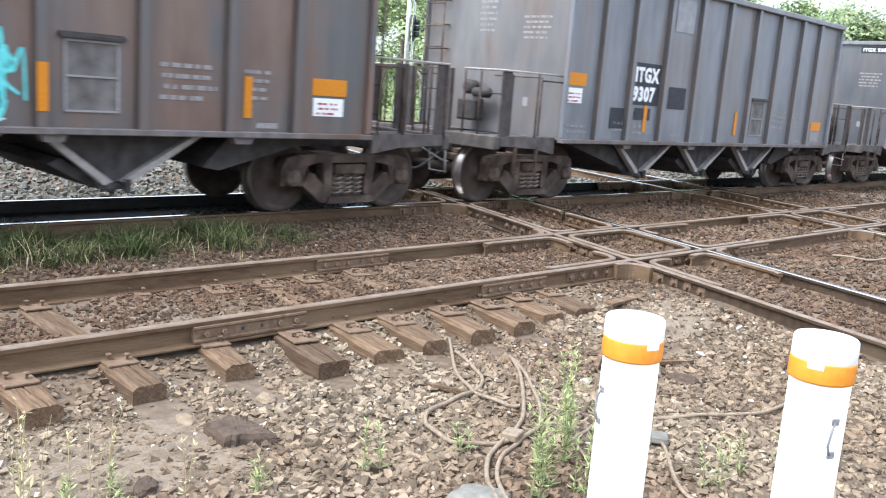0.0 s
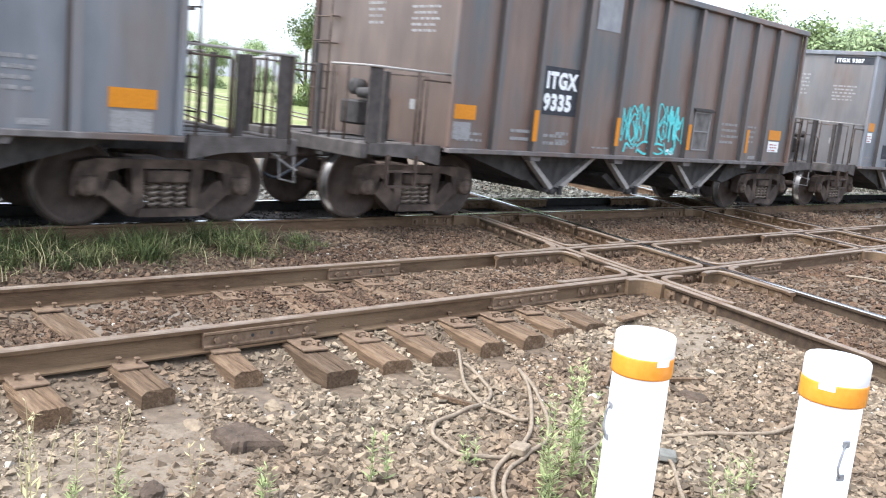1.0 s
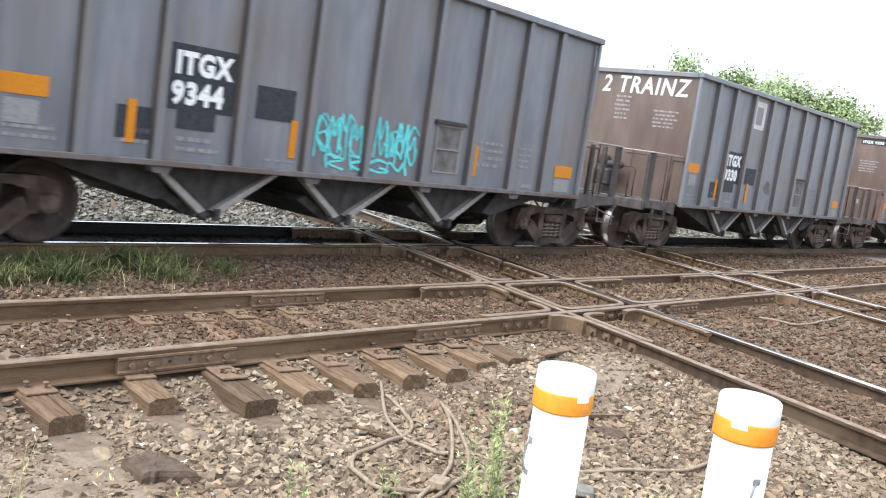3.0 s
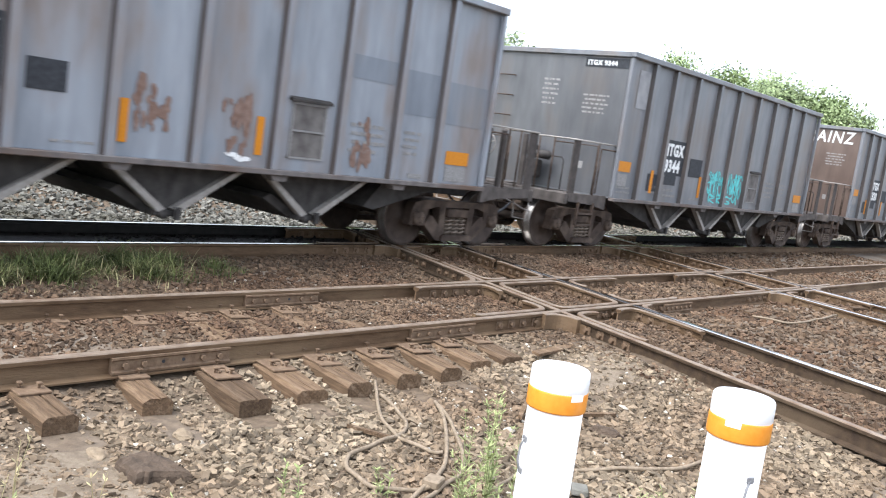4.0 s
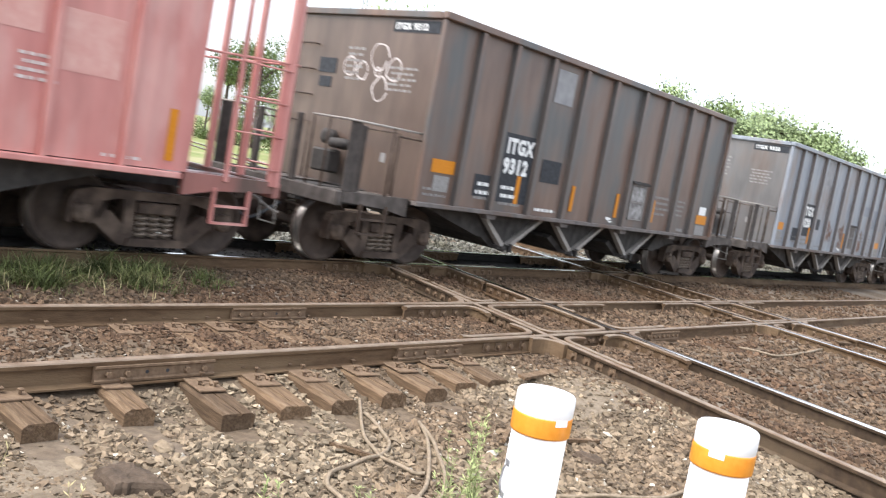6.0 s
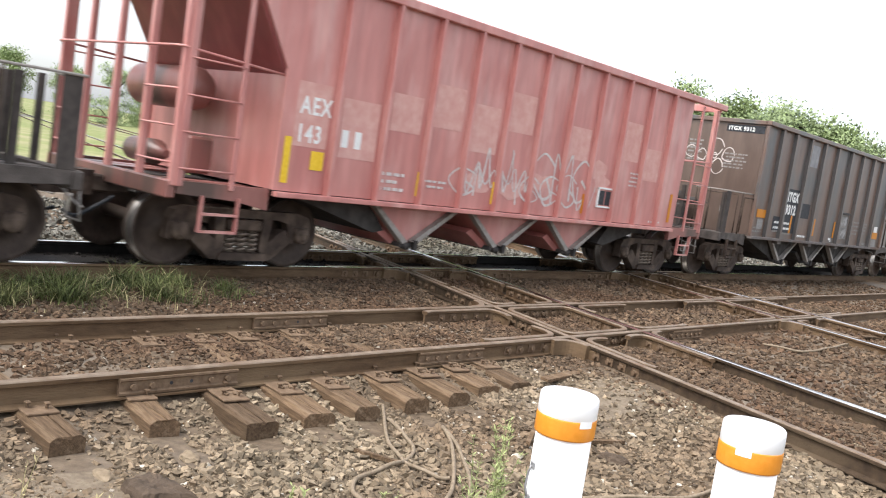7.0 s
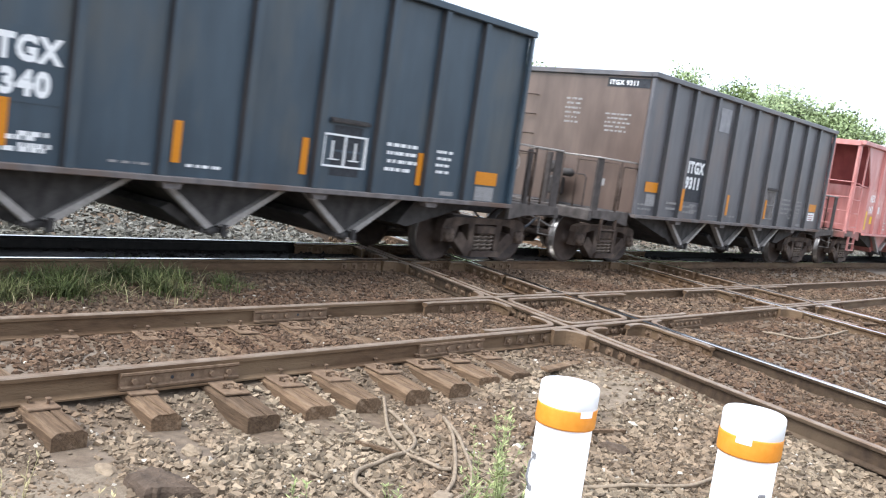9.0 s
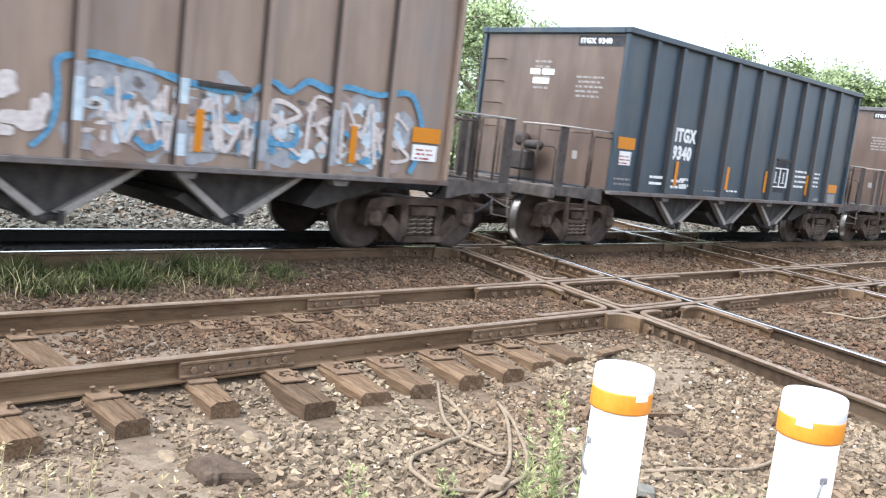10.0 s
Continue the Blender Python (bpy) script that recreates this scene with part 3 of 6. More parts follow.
def b_spring(bm):
    n = 44
    pts = [(0.052 * math.cos(i * 0.62), 0.052 * math.sin(i * 0.62), 0.215 + 0.265 * i / n) for i in range(n + 1)]
    tube(bm, pts, 0.017, 5)


def b_bolster(bm):
    box(bm, -0.25, 0.25, -1.12, 1.12, 0.49, 0.625, 0.02)
    box(bm, -0.2, 0.2, -0.75, 0.75, 0.62, 0.72, 0.02)
    lathe(bm, [(0.2, 0.70), (0.2, 0.80)], 16)
    for s in (-1, 1):
        box(bm, s * 0.42 - 0.03, s * 0.42 + 0.03, -0.95, 0.95, 0.34, 0.42, 0.01)
        box(bm, s * 0.37 - 0.06, s * 0.37 + 0.02, s * -0.75 - 0.06, s * -0.75 + 0.06, 0.3, 0.62)


def b_wheelset(bm):
    for s in (-1, 1):
        prof = [(0.06, -0.10), (0.115, -0.10), (0.125, -0.07), (0.16, -0.035), (0.36, -0.01), (0.395, -0.065), (0.452, -0.07), (0.457, -0.06),
                (0.459, 0.045), (0.484, 0.06), (0.484, 0.075), (0.39, 0.075), (0.36, 0.03), (0.16, 0.03), (0.115, 0.09), (0.06, 0.09)]
        c = s * -0.7525
        lathe(bm, [(r, h * s) for r, h in prof], 36, "y", (0, c, 0), mi=[1 if 6 <= i <= 7 else 0 for i in range(15)])
    lathe(bm, [(0.075, -0.9), (0.085, -0.7), (0.07, 0), (0.085, 0.7), (0.075, 0.9)], 12, "y")


def b_cap(bm):
    box(bm, -0.12, 0.12, -0.10, 0.10, -0.02, 0.11, 0.02)
    lathe(bm, [(0.03, -0.155), (0.06, -0.15), (0.075, -0.14), (0.10, -0.135), (0.11, -0.10), (0.11, 0.08), (0.09, 0.1)], 16, "y")
    for k in range(3):
        a = k * math.tau / 3 + 0.5
        hex_bolt(bm, (0.05 * math.cos(a), -0.148, 0.05 * math.sin(a)), (0, -1, 0), 0.014, 0.016)


def truck(car, x):
    t = piece("truck", "bolster", b_bolster, M["truck"], car, pose(x, 0, 0), "grimy cast steel truck with coil springs")
    for s in (-1, 1):
        piece("side_frame", "side_frame", b_side_frame, M["truck"], t, pose(0, s * 1.0, 0))
        for k in (-0.16, 0.0, 0.16):
            piece("spring", "spring", b_spring, M["spring"], t, pose(k, s * 1.045, 0))
            piece("spring", "spring", b_spring, M["spring"], t, pose(k, s * 0.93, 0))
        w = piece("wheelset", "wheelset", b_wheelset, [M["wheel"], M["tread"]], t, pose(s * 0.89, 0, 0.457), "steel wheels with polished treads on an axle")
        wheelsets.append((w, s * 0.89))
        for q in (-1, 1):
            piece("bearing_cap", "bearing_cap", b_cap, M["truck"], t, pose(q * 0.89, s * 1.0, 0.457, 0, 0, 0 if s < 0 else 180))


def flat(bm, x0, x1, z0, z1, y=-1.555, t=0.004):
    box(bm, x0, x1, y - t, y, z0, z1)


def words(name, text, size, m, material, parent, bold=0.006, slant=0.0, squeeze=1.0):
    cu = bpy.data.curves.new(name, "FONT")
    cu.body, cu.size, cu.offset, cu.shear, cu.extrude = text, size, bold, slant, 0.0015
    cu.space_character, cu.resolution_u = 1.14, 3
    tmp = bpy.data.objects.new(name, cu)
    me = bpy.data.meshes.new_from_object(tmp)
    bpy.data.objects.remove(tmp)
    for v in me.vertices:
        v.co.x *= squeeze
    me.materials.clear()
    me.materials.append(material)
    ob = new(name, me)
    ob.parent, ob.matrix_basis = parent, m
    return ob


def ribbon(bm, pts, w, y=-1.56, end=False, t=0.003):
    """A sprayed stroke lying flat on a side (x, z) or on an end (y, z)."""
    q = spline([(a, 0, b) for a, b in pts], 6)
    left, right = [], []
    for i, p in enumerate(q):
        d = (q[min(i + 1, len(q) - 1)] - q[max(i - 1, 0)])
        d = d.normalized() if d.length > 1e-6 else Vector((1, 0, 0))
        s = Vector((-d.z, 0, d.x)) * w * (0.75 + 0.5 * noise.noise((p.x * 3, p.z * 3, w * 50)))
        for lst, v in ((left, p + s), (right, p - s)):
            lst.append(bm.verts.new((-4.905 - t, -v.x, v.z) if end else (v.x, y - t, v.z)))
    for i in range(len(q) - 1):
        bm.faces.new((left[i], left[i + 1], right[i + 1], right[i]))


def scrawl(bm, x0, x1, z0, z1, letters, w, seed, end=False, y=-1.56, t=0.003, loops=True):
    rnd = random.Random(seed)
    step = (x1 - x0) / letters
    for k in range(letters):
        c = x0 + step * (k + 0.5)
        h = (z1 - z0) * rnd.uniform(0.7, 1.0)
        zb = z0 + rnd.uniform(0, 0.15) * (z1 - z0)
        kind = rnd.randrange(4)
        a = step * 0.5
        if kind == 0:
            pts = [(c - a, zb), (c - a * 0.8, zb + h), (c, zb + h * 0.5), (c + a * 0.7, zb + h), (c + a, zb)]
        elif kind == 1:
            pts = [(c + a, zb + h * 0.8), (c, zb + h), (c - a, zb + h * 0.5), (c, zb), (c + a, zb + h * 0.2), (c + a * 0.3, zb + h * 0.5)]
        elif kind == 2:
            pts = [(c - a, zb + h), (c - a * 0.5, zb), (c + a * 0.2, zb + h * 0.6), (c + a * 0.6, zb), (c + a, zb + h)]
        else:
            pts = [(c - a * 0.6, zb), (c - a * 0.6, zb + h), (c + a * 0.8, zb + h * 0.75), (c - a * 0.4, zb + h * 0.45), (c + a, zb)]
        ribbon(bm, [(p[0] + rnd.uniform(-0.1, 0.1) * step, p[1] + rnd.uniform(-0.08, 0.08) * h) for p in pts], w, y, end, t)


def bars(bm, x0, x1, z0, z1, rows, cols, seed, y=-1.555, end=False):
    """Small lettering that cannot be read: short bars of uneven length."""
    rnd = random.Random(seed)
    dz = (z1 - z0) / rows
    for r in range(rows):
        a, z = x0 + rnd.uniform(0, 0.06), z0 + dz * r
        stop = x1 - rnd.uniform(0, 0.25) * (x1 - x0)
        while a < stop:
            b = min(a + rnd.uniform(0.03, 0.11), stop + 0.02)
            if end:
                box(bm, -4.911, -4.905, -b, -a, z, z + dz * 0.42)
            else:
                flat(bm, a, b, z, z + dz * 0.42, y)
            a = b + rnd.uniform(0.012, 0.05)


def b_shell(bm):
    """Side and end sheets with an open top and sloped floor inside."""
    o, i = 1.55, 1.51
    top, bot = 3.66, 1.03
    f = 0.12      # the front end stands a little nearer the middle
    ring = lambda x, y, z: [bm.verts.new((a, b, z)) for a, b in ((-x, -y), (x - f, -y), (x - f, y), (-x, y))]
    a, b, c, d = ring(4.9, o, bot), ring(4.9, o, top), ring(4.86, i, top), ring(3.2, 1.1, 1.15)
    for p, q in ((a, b), (b, c), (c, d)):
        for k in range(4):
            bm.faces.new((p[k], p[(k + 1) % 4], q[(k + 1) % 4], q[k]))
    bm.faces.new(d), bm.faces.new(a[::-1])


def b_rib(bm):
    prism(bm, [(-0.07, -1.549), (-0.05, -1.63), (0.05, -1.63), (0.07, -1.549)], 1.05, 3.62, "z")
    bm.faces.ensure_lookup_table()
    # the flanks take a darker colour that paints in the rib's own shade
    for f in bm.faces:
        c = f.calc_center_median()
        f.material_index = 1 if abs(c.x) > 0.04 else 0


def b_thin_rib(bm):
    prism(bm, [(-0.034, -1.549), (-0.026, -1.635), (0.026, -1.635), (0.034, -1.549)], 1.05, 3.62, "z")


def b_chord(bm):
    for s in (-1, 1):
        box(bm, -4.97, 4.85, s * 1.6 - 0.06, s * 1.6 + 0.06, 3.62, 3.72, 0.012)
        e = -4.91 if s < 0 else 4.79
        box(bm, e - 0.055, e + 0.055, -1.535, 1.535, 3.615, 3.715, 0.012)


def b_corner(bm):
    box(bm, 4.88, 4.95, -0.04, 0.03, 1.05, 3.615, 0.01)


def b_sill(bm):
    for s in (-1, 1):
        box(bm, -4.95, 4.84, s * 1.59 - 0.06, s * 1.59 + 0.05, 0.985, 1.05, 0.008)


def b_under(bm):
    box(bm, -6.0, 6.0, -0.3, 0.3, 0.78, 1.02)
    for s in (-1, 1):
        prism(bm, [(s * 4.5, 1.0), (s * 3.1, 1.0), (s * 2.75, 0.62), (s * 2.95, 0.58), (s * 4.1, 0.9)], -1.25, 1.25)


def b_hopper(bm):
    prism(bm, [(-0.78, 1.0), (0.98, 1.0), (0.12, 0.47), (-0.10, 0.47)], -1.3, 1.3)
    prism(bm, [(-0.12, 0.5), (-0.5, 0.72), (-0.62, 0.66), (-0.2, 0.43)], -1.22, 1.22)


def b_arm_rear(bm):
    prism(bm, [(-0.80, 1.0), (-0.71, 1.0), (-0.04, 0.50), (-0.12, 0.46)], -0.05, 0.05)


def b_arm_front(bm):
    prism(bm, [(0.90, 1.0), (1.0, 1.0), (0.14, 0.46), (0.06, 0.50)], -0.05, 0.05)


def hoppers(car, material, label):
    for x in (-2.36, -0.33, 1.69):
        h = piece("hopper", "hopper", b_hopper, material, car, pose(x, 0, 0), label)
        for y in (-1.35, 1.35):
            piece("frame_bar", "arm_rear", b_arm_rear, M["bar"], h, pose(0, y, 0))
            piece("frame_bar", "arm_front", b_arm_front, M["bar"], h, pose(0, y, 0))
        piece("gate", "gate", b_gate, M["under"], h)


def b_gate(bm):
    box(bm, -0.16, 0.16, -1.36, 1.36, 0.41, 0.475, 0.01)
    for s in (-1, 1):
        tube(bm, [(-0.05, s * 1.42, 0.43), (-0.05, s * 1.3, 0.43)], 0.05, 8)
        box(bm, 0.08, 0.15, s * 1.4 - 0.03, s * 1.4 + 0.03, 0.38, 0.52)


def b_bracket(bm):
    prism(bm, [(-0.13, 0.985), (0.13, 0.985), (0.09, 0.91), (-0.09, 0.91)], -0.07, 0.07)


def b_deck(bm):
    box(bm, 4.8, 6.19, -0.16, 0.16, 1.0, 1.03, 0.005)


def b_end_sill(bm):
    box(bm, 6.2, 6.32, -1.5, 1.5, 0.86, 1.06, 0.015)


def b_side_beam(bm):
    prism(bm, [(4.96, 1.06), (6.19, 1.06), (6.19, 0.92), (5.4, 0.88), (4.96, 0.80)], -0.04, 0.04)


def platform(car, m, material):
    for y in (-1.15, -0.75, 0.75, 1.15):
        piece("deck_board", "deck", b_deck, material, car, m @ pose(0, y, 0))
    piece("end_sill", "end_sill", b_end_sill, material, car, m)
    for y in (-1.46, 1.46):
        piece("platform_beam", "side_beam", b_side_beam, material, car, m @ pose(0, y, 0))


def b_hand_rail(bm):
    tube(bm, [(4.75, -1.5, 2.0), (6.22, -1.5, 2.0), (6.28, -1.44, 2.0), (6.28, -0.75, 2.0)], 0.017)


def b_rail_post(bm):
    tube(bm, [(0, 0, 2.0), (0, 0, 1.05)], 0.017)


def b_bent_rail(bm):
    tube(bm, [(4.75, -1.52, 1.9), (5.38, -1.52, 1.9), (5.4, -1.52, 1.88), (5.4, -1.52, 1.1)], 0.015)


def railings(car, m):
    for f in (Matrix(), Matrix.Diagonal((1, -1, 1, 1))):
        piece("hand_rail", "hand_rail", b_hand_rail, M["bar"], car, m @ f)
        piece("bent_rail", "bent_rail", b_bent_rail, M["truck"], car, m @ f)
        for x, y in ((5.45, -1.5), (6.28, -1.1), (6.28, -0.78)):
            piece("rail_post", "rail_post", b_rail_post, M["truck"], car, m @ f @ pose(x, y, 0))


def b_stanchion(bm):
    box(bm, -0.1, 0.1, -0.015, 0.015, 1.06, 2.0, 0.005)


def b_thin_stanchion(bm):
    box(bm, -0.045, 0.045, -0.03, 0.03, 1.03, 1.96, 0.005)


def b_coupler(bm):
    box(bm, 5.9, 6.5, -0.11, 0.11, 0.74, 0.94, 0.02)
    prism(bm, [(6.45, -0.13), (6.62, -0.19), (6.80, -0.15), (6.82, -0.03), (6.70, 0.02), (6.72, 0.16), (6.55, 0.18), (6.45, 0.12)], 0.70, 0.99, "z")


def b_lever(bm):
    tube(bm, spline([(6.36, -1.45, 0.70), (6.36, -1.3, 0.72), (6.38, -0.8, 0.86), (6.42, -0.3, 0.96)], 4), 0.013)
    tube(bm, [(6.33, -1.42, 0.86), (6.36, -1.42, 0.55), (6.36, -1.1, 0.55), (6.33, -1.1, 0.86)], 0.014)


def b_hose(bm):
    tube(bm, spline([(6.3, 0.35, 0.72), (6.5, 0.36, 0.6), (6.68, 0.25, 0.46), (6.775, 0.1, 0.5)], 6), 0.022, 8)


def b_step(bm):
    """A stirrup step bent from one flat bar, with a lower tread."""
    for x in (5.38, 5.86):
        box(bm, x - 0.012, x + 0.012, -1.53, -1.47, 0.5, 0.92)
    for z in (0.5, 0.7):
        box(bm, 5.39, 5.85, -1.54, -1.46, z, z + 0.025)


def b_brake(bm):
    """Brake valve: a box with a round cover, a small cylinder and its rod."""
    box(bm, 5.0, 5.26, -0.4, 0.0, 1.2, 1.55, 0.03)
    lathe(bm, [(0.04, -0.06), (0.11, -0.05), (0.12, 0.12), (0.06, 0.14)], 14, "x", (5.0, -0.3, 1.74))
    lathe(bm, [(0.03, -0.2), (0.075, -0.18), (0.085, 0.14), (0.03, 0.2)], 12, "y", (5.12, 0.05, 1.66))
    tube(bm, [(5.12, 0.2, 1.66), (5.12, 0.5, 1.66), (5.12, 0.55, 1.6), (5.12, 0.55, 1.05)], 0.014)


def b_wheel(bm):
    """A spoked hand-brake wheel on its staff."""
    c = Vector((6.12, -0.55, 1.72))
    tube(bm, [c + Vector((0, 0.2 * math.cos(k * math.tau / 20), 0.2 * math.sin(k * math.tau / 20))) for k in range(21)], 0.014, 6)
    for k in range(4):
        a = k * math.tau / 4 + 0.4
        tube(bm, [c, c + Vector((0, 0.2 * math.cos(a), 0.2 * math.sin(a)))], 0.01, 5)
    tube(bm, [c, (6.12, -0.55, 1.03)], 0.016, 6)


def b_grab(bm):
    """One grab iron at the far corner of the end sheet."""
    tube(bm, [(4.77, -1.45, 0), (4.98, -1.45, 0), (4.98, -1.05, 0), (4.77, -1.05, 0)], 0.013)


def b_end_rail_a(bm):
    tube(bm, [(4.77, -1.32, 1.92), (5.0, -1.32, 1.92), (5.0, -0.87, 1.92), (5.0, -0.87, 1.05)], 0.014)


def b_end_rail_b(bm):
    tube(bm, [(4.77, 0.2, 1.95), (5.02, 0.2, 1.95), (5.02, 1.2, 1.95), (5.02, 1.2, 1.05)], 0.014)


def b_ladder(bm):
    for y in (1.1, 1.5):
        tube(bm, [(6.2, y, 1.0), (6.2, y, 2.0)], 0.015)
    for y in (1.08, 1.5):
        tube(bm, [(5.03, y, 1.05), (5.03, y, 3.68)], 0.016)
    for k in range(7):
        tube(bm, [(5.03, 1.08, 1.3 + 0.36 * k), (5.03, 1.5, 1.3 + 0.36 * k)], 0.011)


def b_window(bm):
    for x0, x1, z0, z1 in ((1.1, 1.125, 1.2, 1.88), (1.615, 1.64, 1.2, 1.88), (1.1, 1.64, 1.2, 1.22), (1.1, 1.64, 1.53, 1.55), (1.1, 1.64, 1.86, 1.88)):
        box(bm, x0, x1, -1.572, -1.55, z0, z1)


def b_wide_window(bm):
    for x0, x1, z0, z1 in ((0.97, 1.0, 1.33, 1.75), (1.67, 1.7, 1.33, 1.75), (1.32, 1.345, 1.33, 1.75), (0.97, 1.7, 1.33, 1.355), (0.97, 1.7, 1.725, 1.75), (1.08, 1.24, 1.42, 1.435), (1.42, 1.58, 1.42, 1.435), (1.12, 1.14, 1.44, 1.66), (1.5, 1.52, 1.44, 1.66)):
        box(bm, x0, x1, -1.572, -1.55, z0, z1)


def b_lip(bm):
    prism(bm, [(-1.55, 1.9), (-1.61, 1.89), (-1.61, 1.92), (-1.55, 1.95)], 1.05, 1.69, "x")


STRIPS = {0: (-2.65, 0.52), 1: (-3.25, -1.25, 0.88, 3.1), 2: (-3.38, -1.77, -0.05, 2.05), 3: (-3.5, -1.4, 2.02), 4: (-2.42, -1.05, 0.66), 5: (-2.55, -0.92, 0.62, 2.05),
          7: (-3.2, -1.1, 0.97, 3.02), 8: (-2.85, -1.08, 0.7, 2.73), 9: (-3.2, -1.1, 1.1, 3.18)}


# where the reflectors of each car sit: x and z of the rear one, z of the front one
REFL = {0: (-4.88, 1.88, 1.36), 1: (-4.92, 1.44, 1.49), 2: (-4.78, 1.72, 1.3), 3: (-4.86, 1.55, 1.32), 4: (-4.86, 1.47, 1.33), 5: (-4.66, 1.5, 1.3),
        7: (-4.6, 1.5, 1.5), 8: (-4.78, 1.76, 1.3), 9: (-4.86, 1.5, 1.53)}


# how far the number panel of each car sits from the usual place
NUMBER = {0: (-0.06, 0.05), 1: (-0.03, 0), 2: (-0.05, 0), 3: (-0.05, 0), 4: (-0.05, -0.02), 7: (-0.02, 0), 8: (-0.05, 0.02)}
PANEL_FOOT = {5: 1.2, 7: 1.4}


def hopper_car(i, number, side, end, label, squares=True, patch=None, rust=None):
    # rust: flank colour of the ribs, with their shade painted in
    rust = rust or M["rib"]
    car = thing("hopper_car", label, "freight car", group="train cars")
    piece("body", "shell", b_shell, side, car, label="open-top body of sheet steel")
    for turn in (0, 180):
        piece("end_plate", "end_plate", lambda bm: box(bm, 4.898, 4.906, -1.52, 1.52, 1.06, 3.6), end, car, pose(0 if turn else -0.12, 0, 0, 0, 0, turn))
        for y in (-1.59, 1.59):
            piece("corner_post", "corner", b_corner, side, car, pose(0 if turn else -0.12, y, 0, 0, 0, turn))
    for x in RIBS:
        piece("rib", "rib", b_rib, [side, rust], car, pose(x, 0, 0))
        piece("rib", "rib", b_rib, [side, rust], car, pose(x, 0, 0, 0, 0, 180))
    piece("top_chord", "chord", b_chord, side, car)
    piece("side_sill", "sill", b_sill, M["sill"], car)
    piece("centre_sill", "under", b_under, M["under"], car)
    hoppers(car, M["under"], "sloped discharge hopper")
    for x in (-3.12, -1.05, 1.0, 3.05):
        for y in (-1.52, 1.52):
            piece("bracket", "bracket", b_bracket, M["sill"], car, pose(x, y, 0))
    for s in (-1, 1):
        m = pose(0, 0, 0, 0, 0, 0 if s > 0 else 180)
        platform(car, m, M["deck"])
        railings(car, m)
        for y in (-1.475, 1.475):
            piece("stanchion", "stanchion", b_stanchion, M["soot"], car, m @ pose(6.13, y, 0))
            piece("stanchion", "thin_stanchion", b_thin_stanchion, M["soot"], car, m @ pose(5.72, y * 0.8, 0))
            piece("stanchion", "thin_stanchion", b_thin_stanchion, M["soot"], car, m @ pose(6.25, y * 0.3, 0.03, 0, 0, 90))
        piece("coupler", "coupler", b_coupler, M["truck"], car, m)
        piece("uncoupling_lever", "lever", b_lever, M["bar"], car, m)
        piece("air_hose", "hose", b_hose, M["black_mark"], car, m)
        if s < 0:
            piece("step", "step", b_step, M["truck"], car, m @ Matrix.Diagonal((1, -1, 1, 1)))
        for z in (2.35, 2.75, 3.15):
            piece("grab_iron", "grab", b_grab, M["truck"], car, m @ pose(0, 0, z))
        for key, build in (("end_rail_a", b_end_rail_a), ("end_rail_b", b_end_rail_b)):
            piece("end_rail", key, build, M["truck"], car, m)
        if s < 0:
            piece("brake_gear", "brake", b_brake, M["grime"], car, m)
            piece("brake_wheel", "brake_wheel", b_wheel, M["bar"], car, m)
        if i in (0, 1, 2):
            piece("ladder", "ladder", b_ladder, M["truck"], car, m @ Matrix.Diagonal((1, -1, 1, 1)))
        truck(car, s * 4.95)
    # marks on the side that faces the near track
    k = str(i)
    fx = {2: 4.06, 3: 4.1, 5: 4.06, 9: 4.14}.get(i, 3.96)
    rx, rz, fz = REFL.get(i, (-4.86, 1.7, 1.36))
    piece("reflector", "refl", lambda bm: flat(bm, 0, 0.5, 0, 0.195), M["orange"], car, pose(rx, 0, rz))
    piece("reflector", "refl", lambda bm: flat(bm, 0, 0.5, 0, 0.195), M["orange"], car, pose(fx, -0.03 if i == 9 else 0, fz))
    for x in STRIPS.get(i, (-2.4, -1.02, 0.62, 2.72)):
        proud = any(abs(x - r) < 0.12 for r in RIBS)
        piece("reflector_strip", "strip", lambda bm: flat(bm, -0.05, 0.05, 1.18, 1.63), M["orange"], car, pose(x, -0.081 if proud else (-0.03 if i == 9 else -0.0065), 0.02))
    nx, nz = NUMBER.get(i, (0, 0))
    piece("number_panel", "panel%.1f" % PANEL_FOOT.get(i, 1.6), lambda bm: flat(bm, -3.07, -2.24, PANEL_FOOT.get(i, 1.6), 2.3), side if i == 8 else M["black_mark"], car, pose(nx, 0, nz))
    words("reporting_mark", "ITGX", 0.32, pose(-3.0 + nx, -1.562, 1.995 + nz, 90), M["white_mark"], car, 0.016, squeeze=0.86)
    words("car_number", number, 0.32, pose(-3.02 + nx, -1.562, 1.675 + nz, 90), M["white_mark"], car, 0.016, squeeze=0.9)
    if i == 8:
        piece("card_frame", "wide_window", b_wide_window, M["white_mark"], car, None, "fresh white double card frame")
    else:
        piece("card_frame", "window", b_window, M["dim_mark"], car)
    if i != 5:
        for z in (1.222, 1.552):
            piece("card", "card", lambda bm: flat(bm, 1.127, 1.613, 0, 0.306, -1.552, 0.003), M["black_mark"] if i == 8 else M["old_card"], car, pose(0, 0, z))
    piece("card_lip", "lip", b_lip, M["grime"], car)
    tagged(piece("stencil", "stencil", lambda bm: (bars(bm, 2.06, 2.7, 1.36, 1.8, 4, 6, 1), bars(bm, 3.02, 3.42, 1.4, 1.78, 4, 4, 2), bars(bm, -3.62, -3.22, 1.2, 1.42, 2, 5, 3), bars(bm, -2.98, -2.42, 1.16, 1.38, 2, 6, 4)), M["white_mark"] if i == 8 else M["dim_mark"], car), kind="stuff")
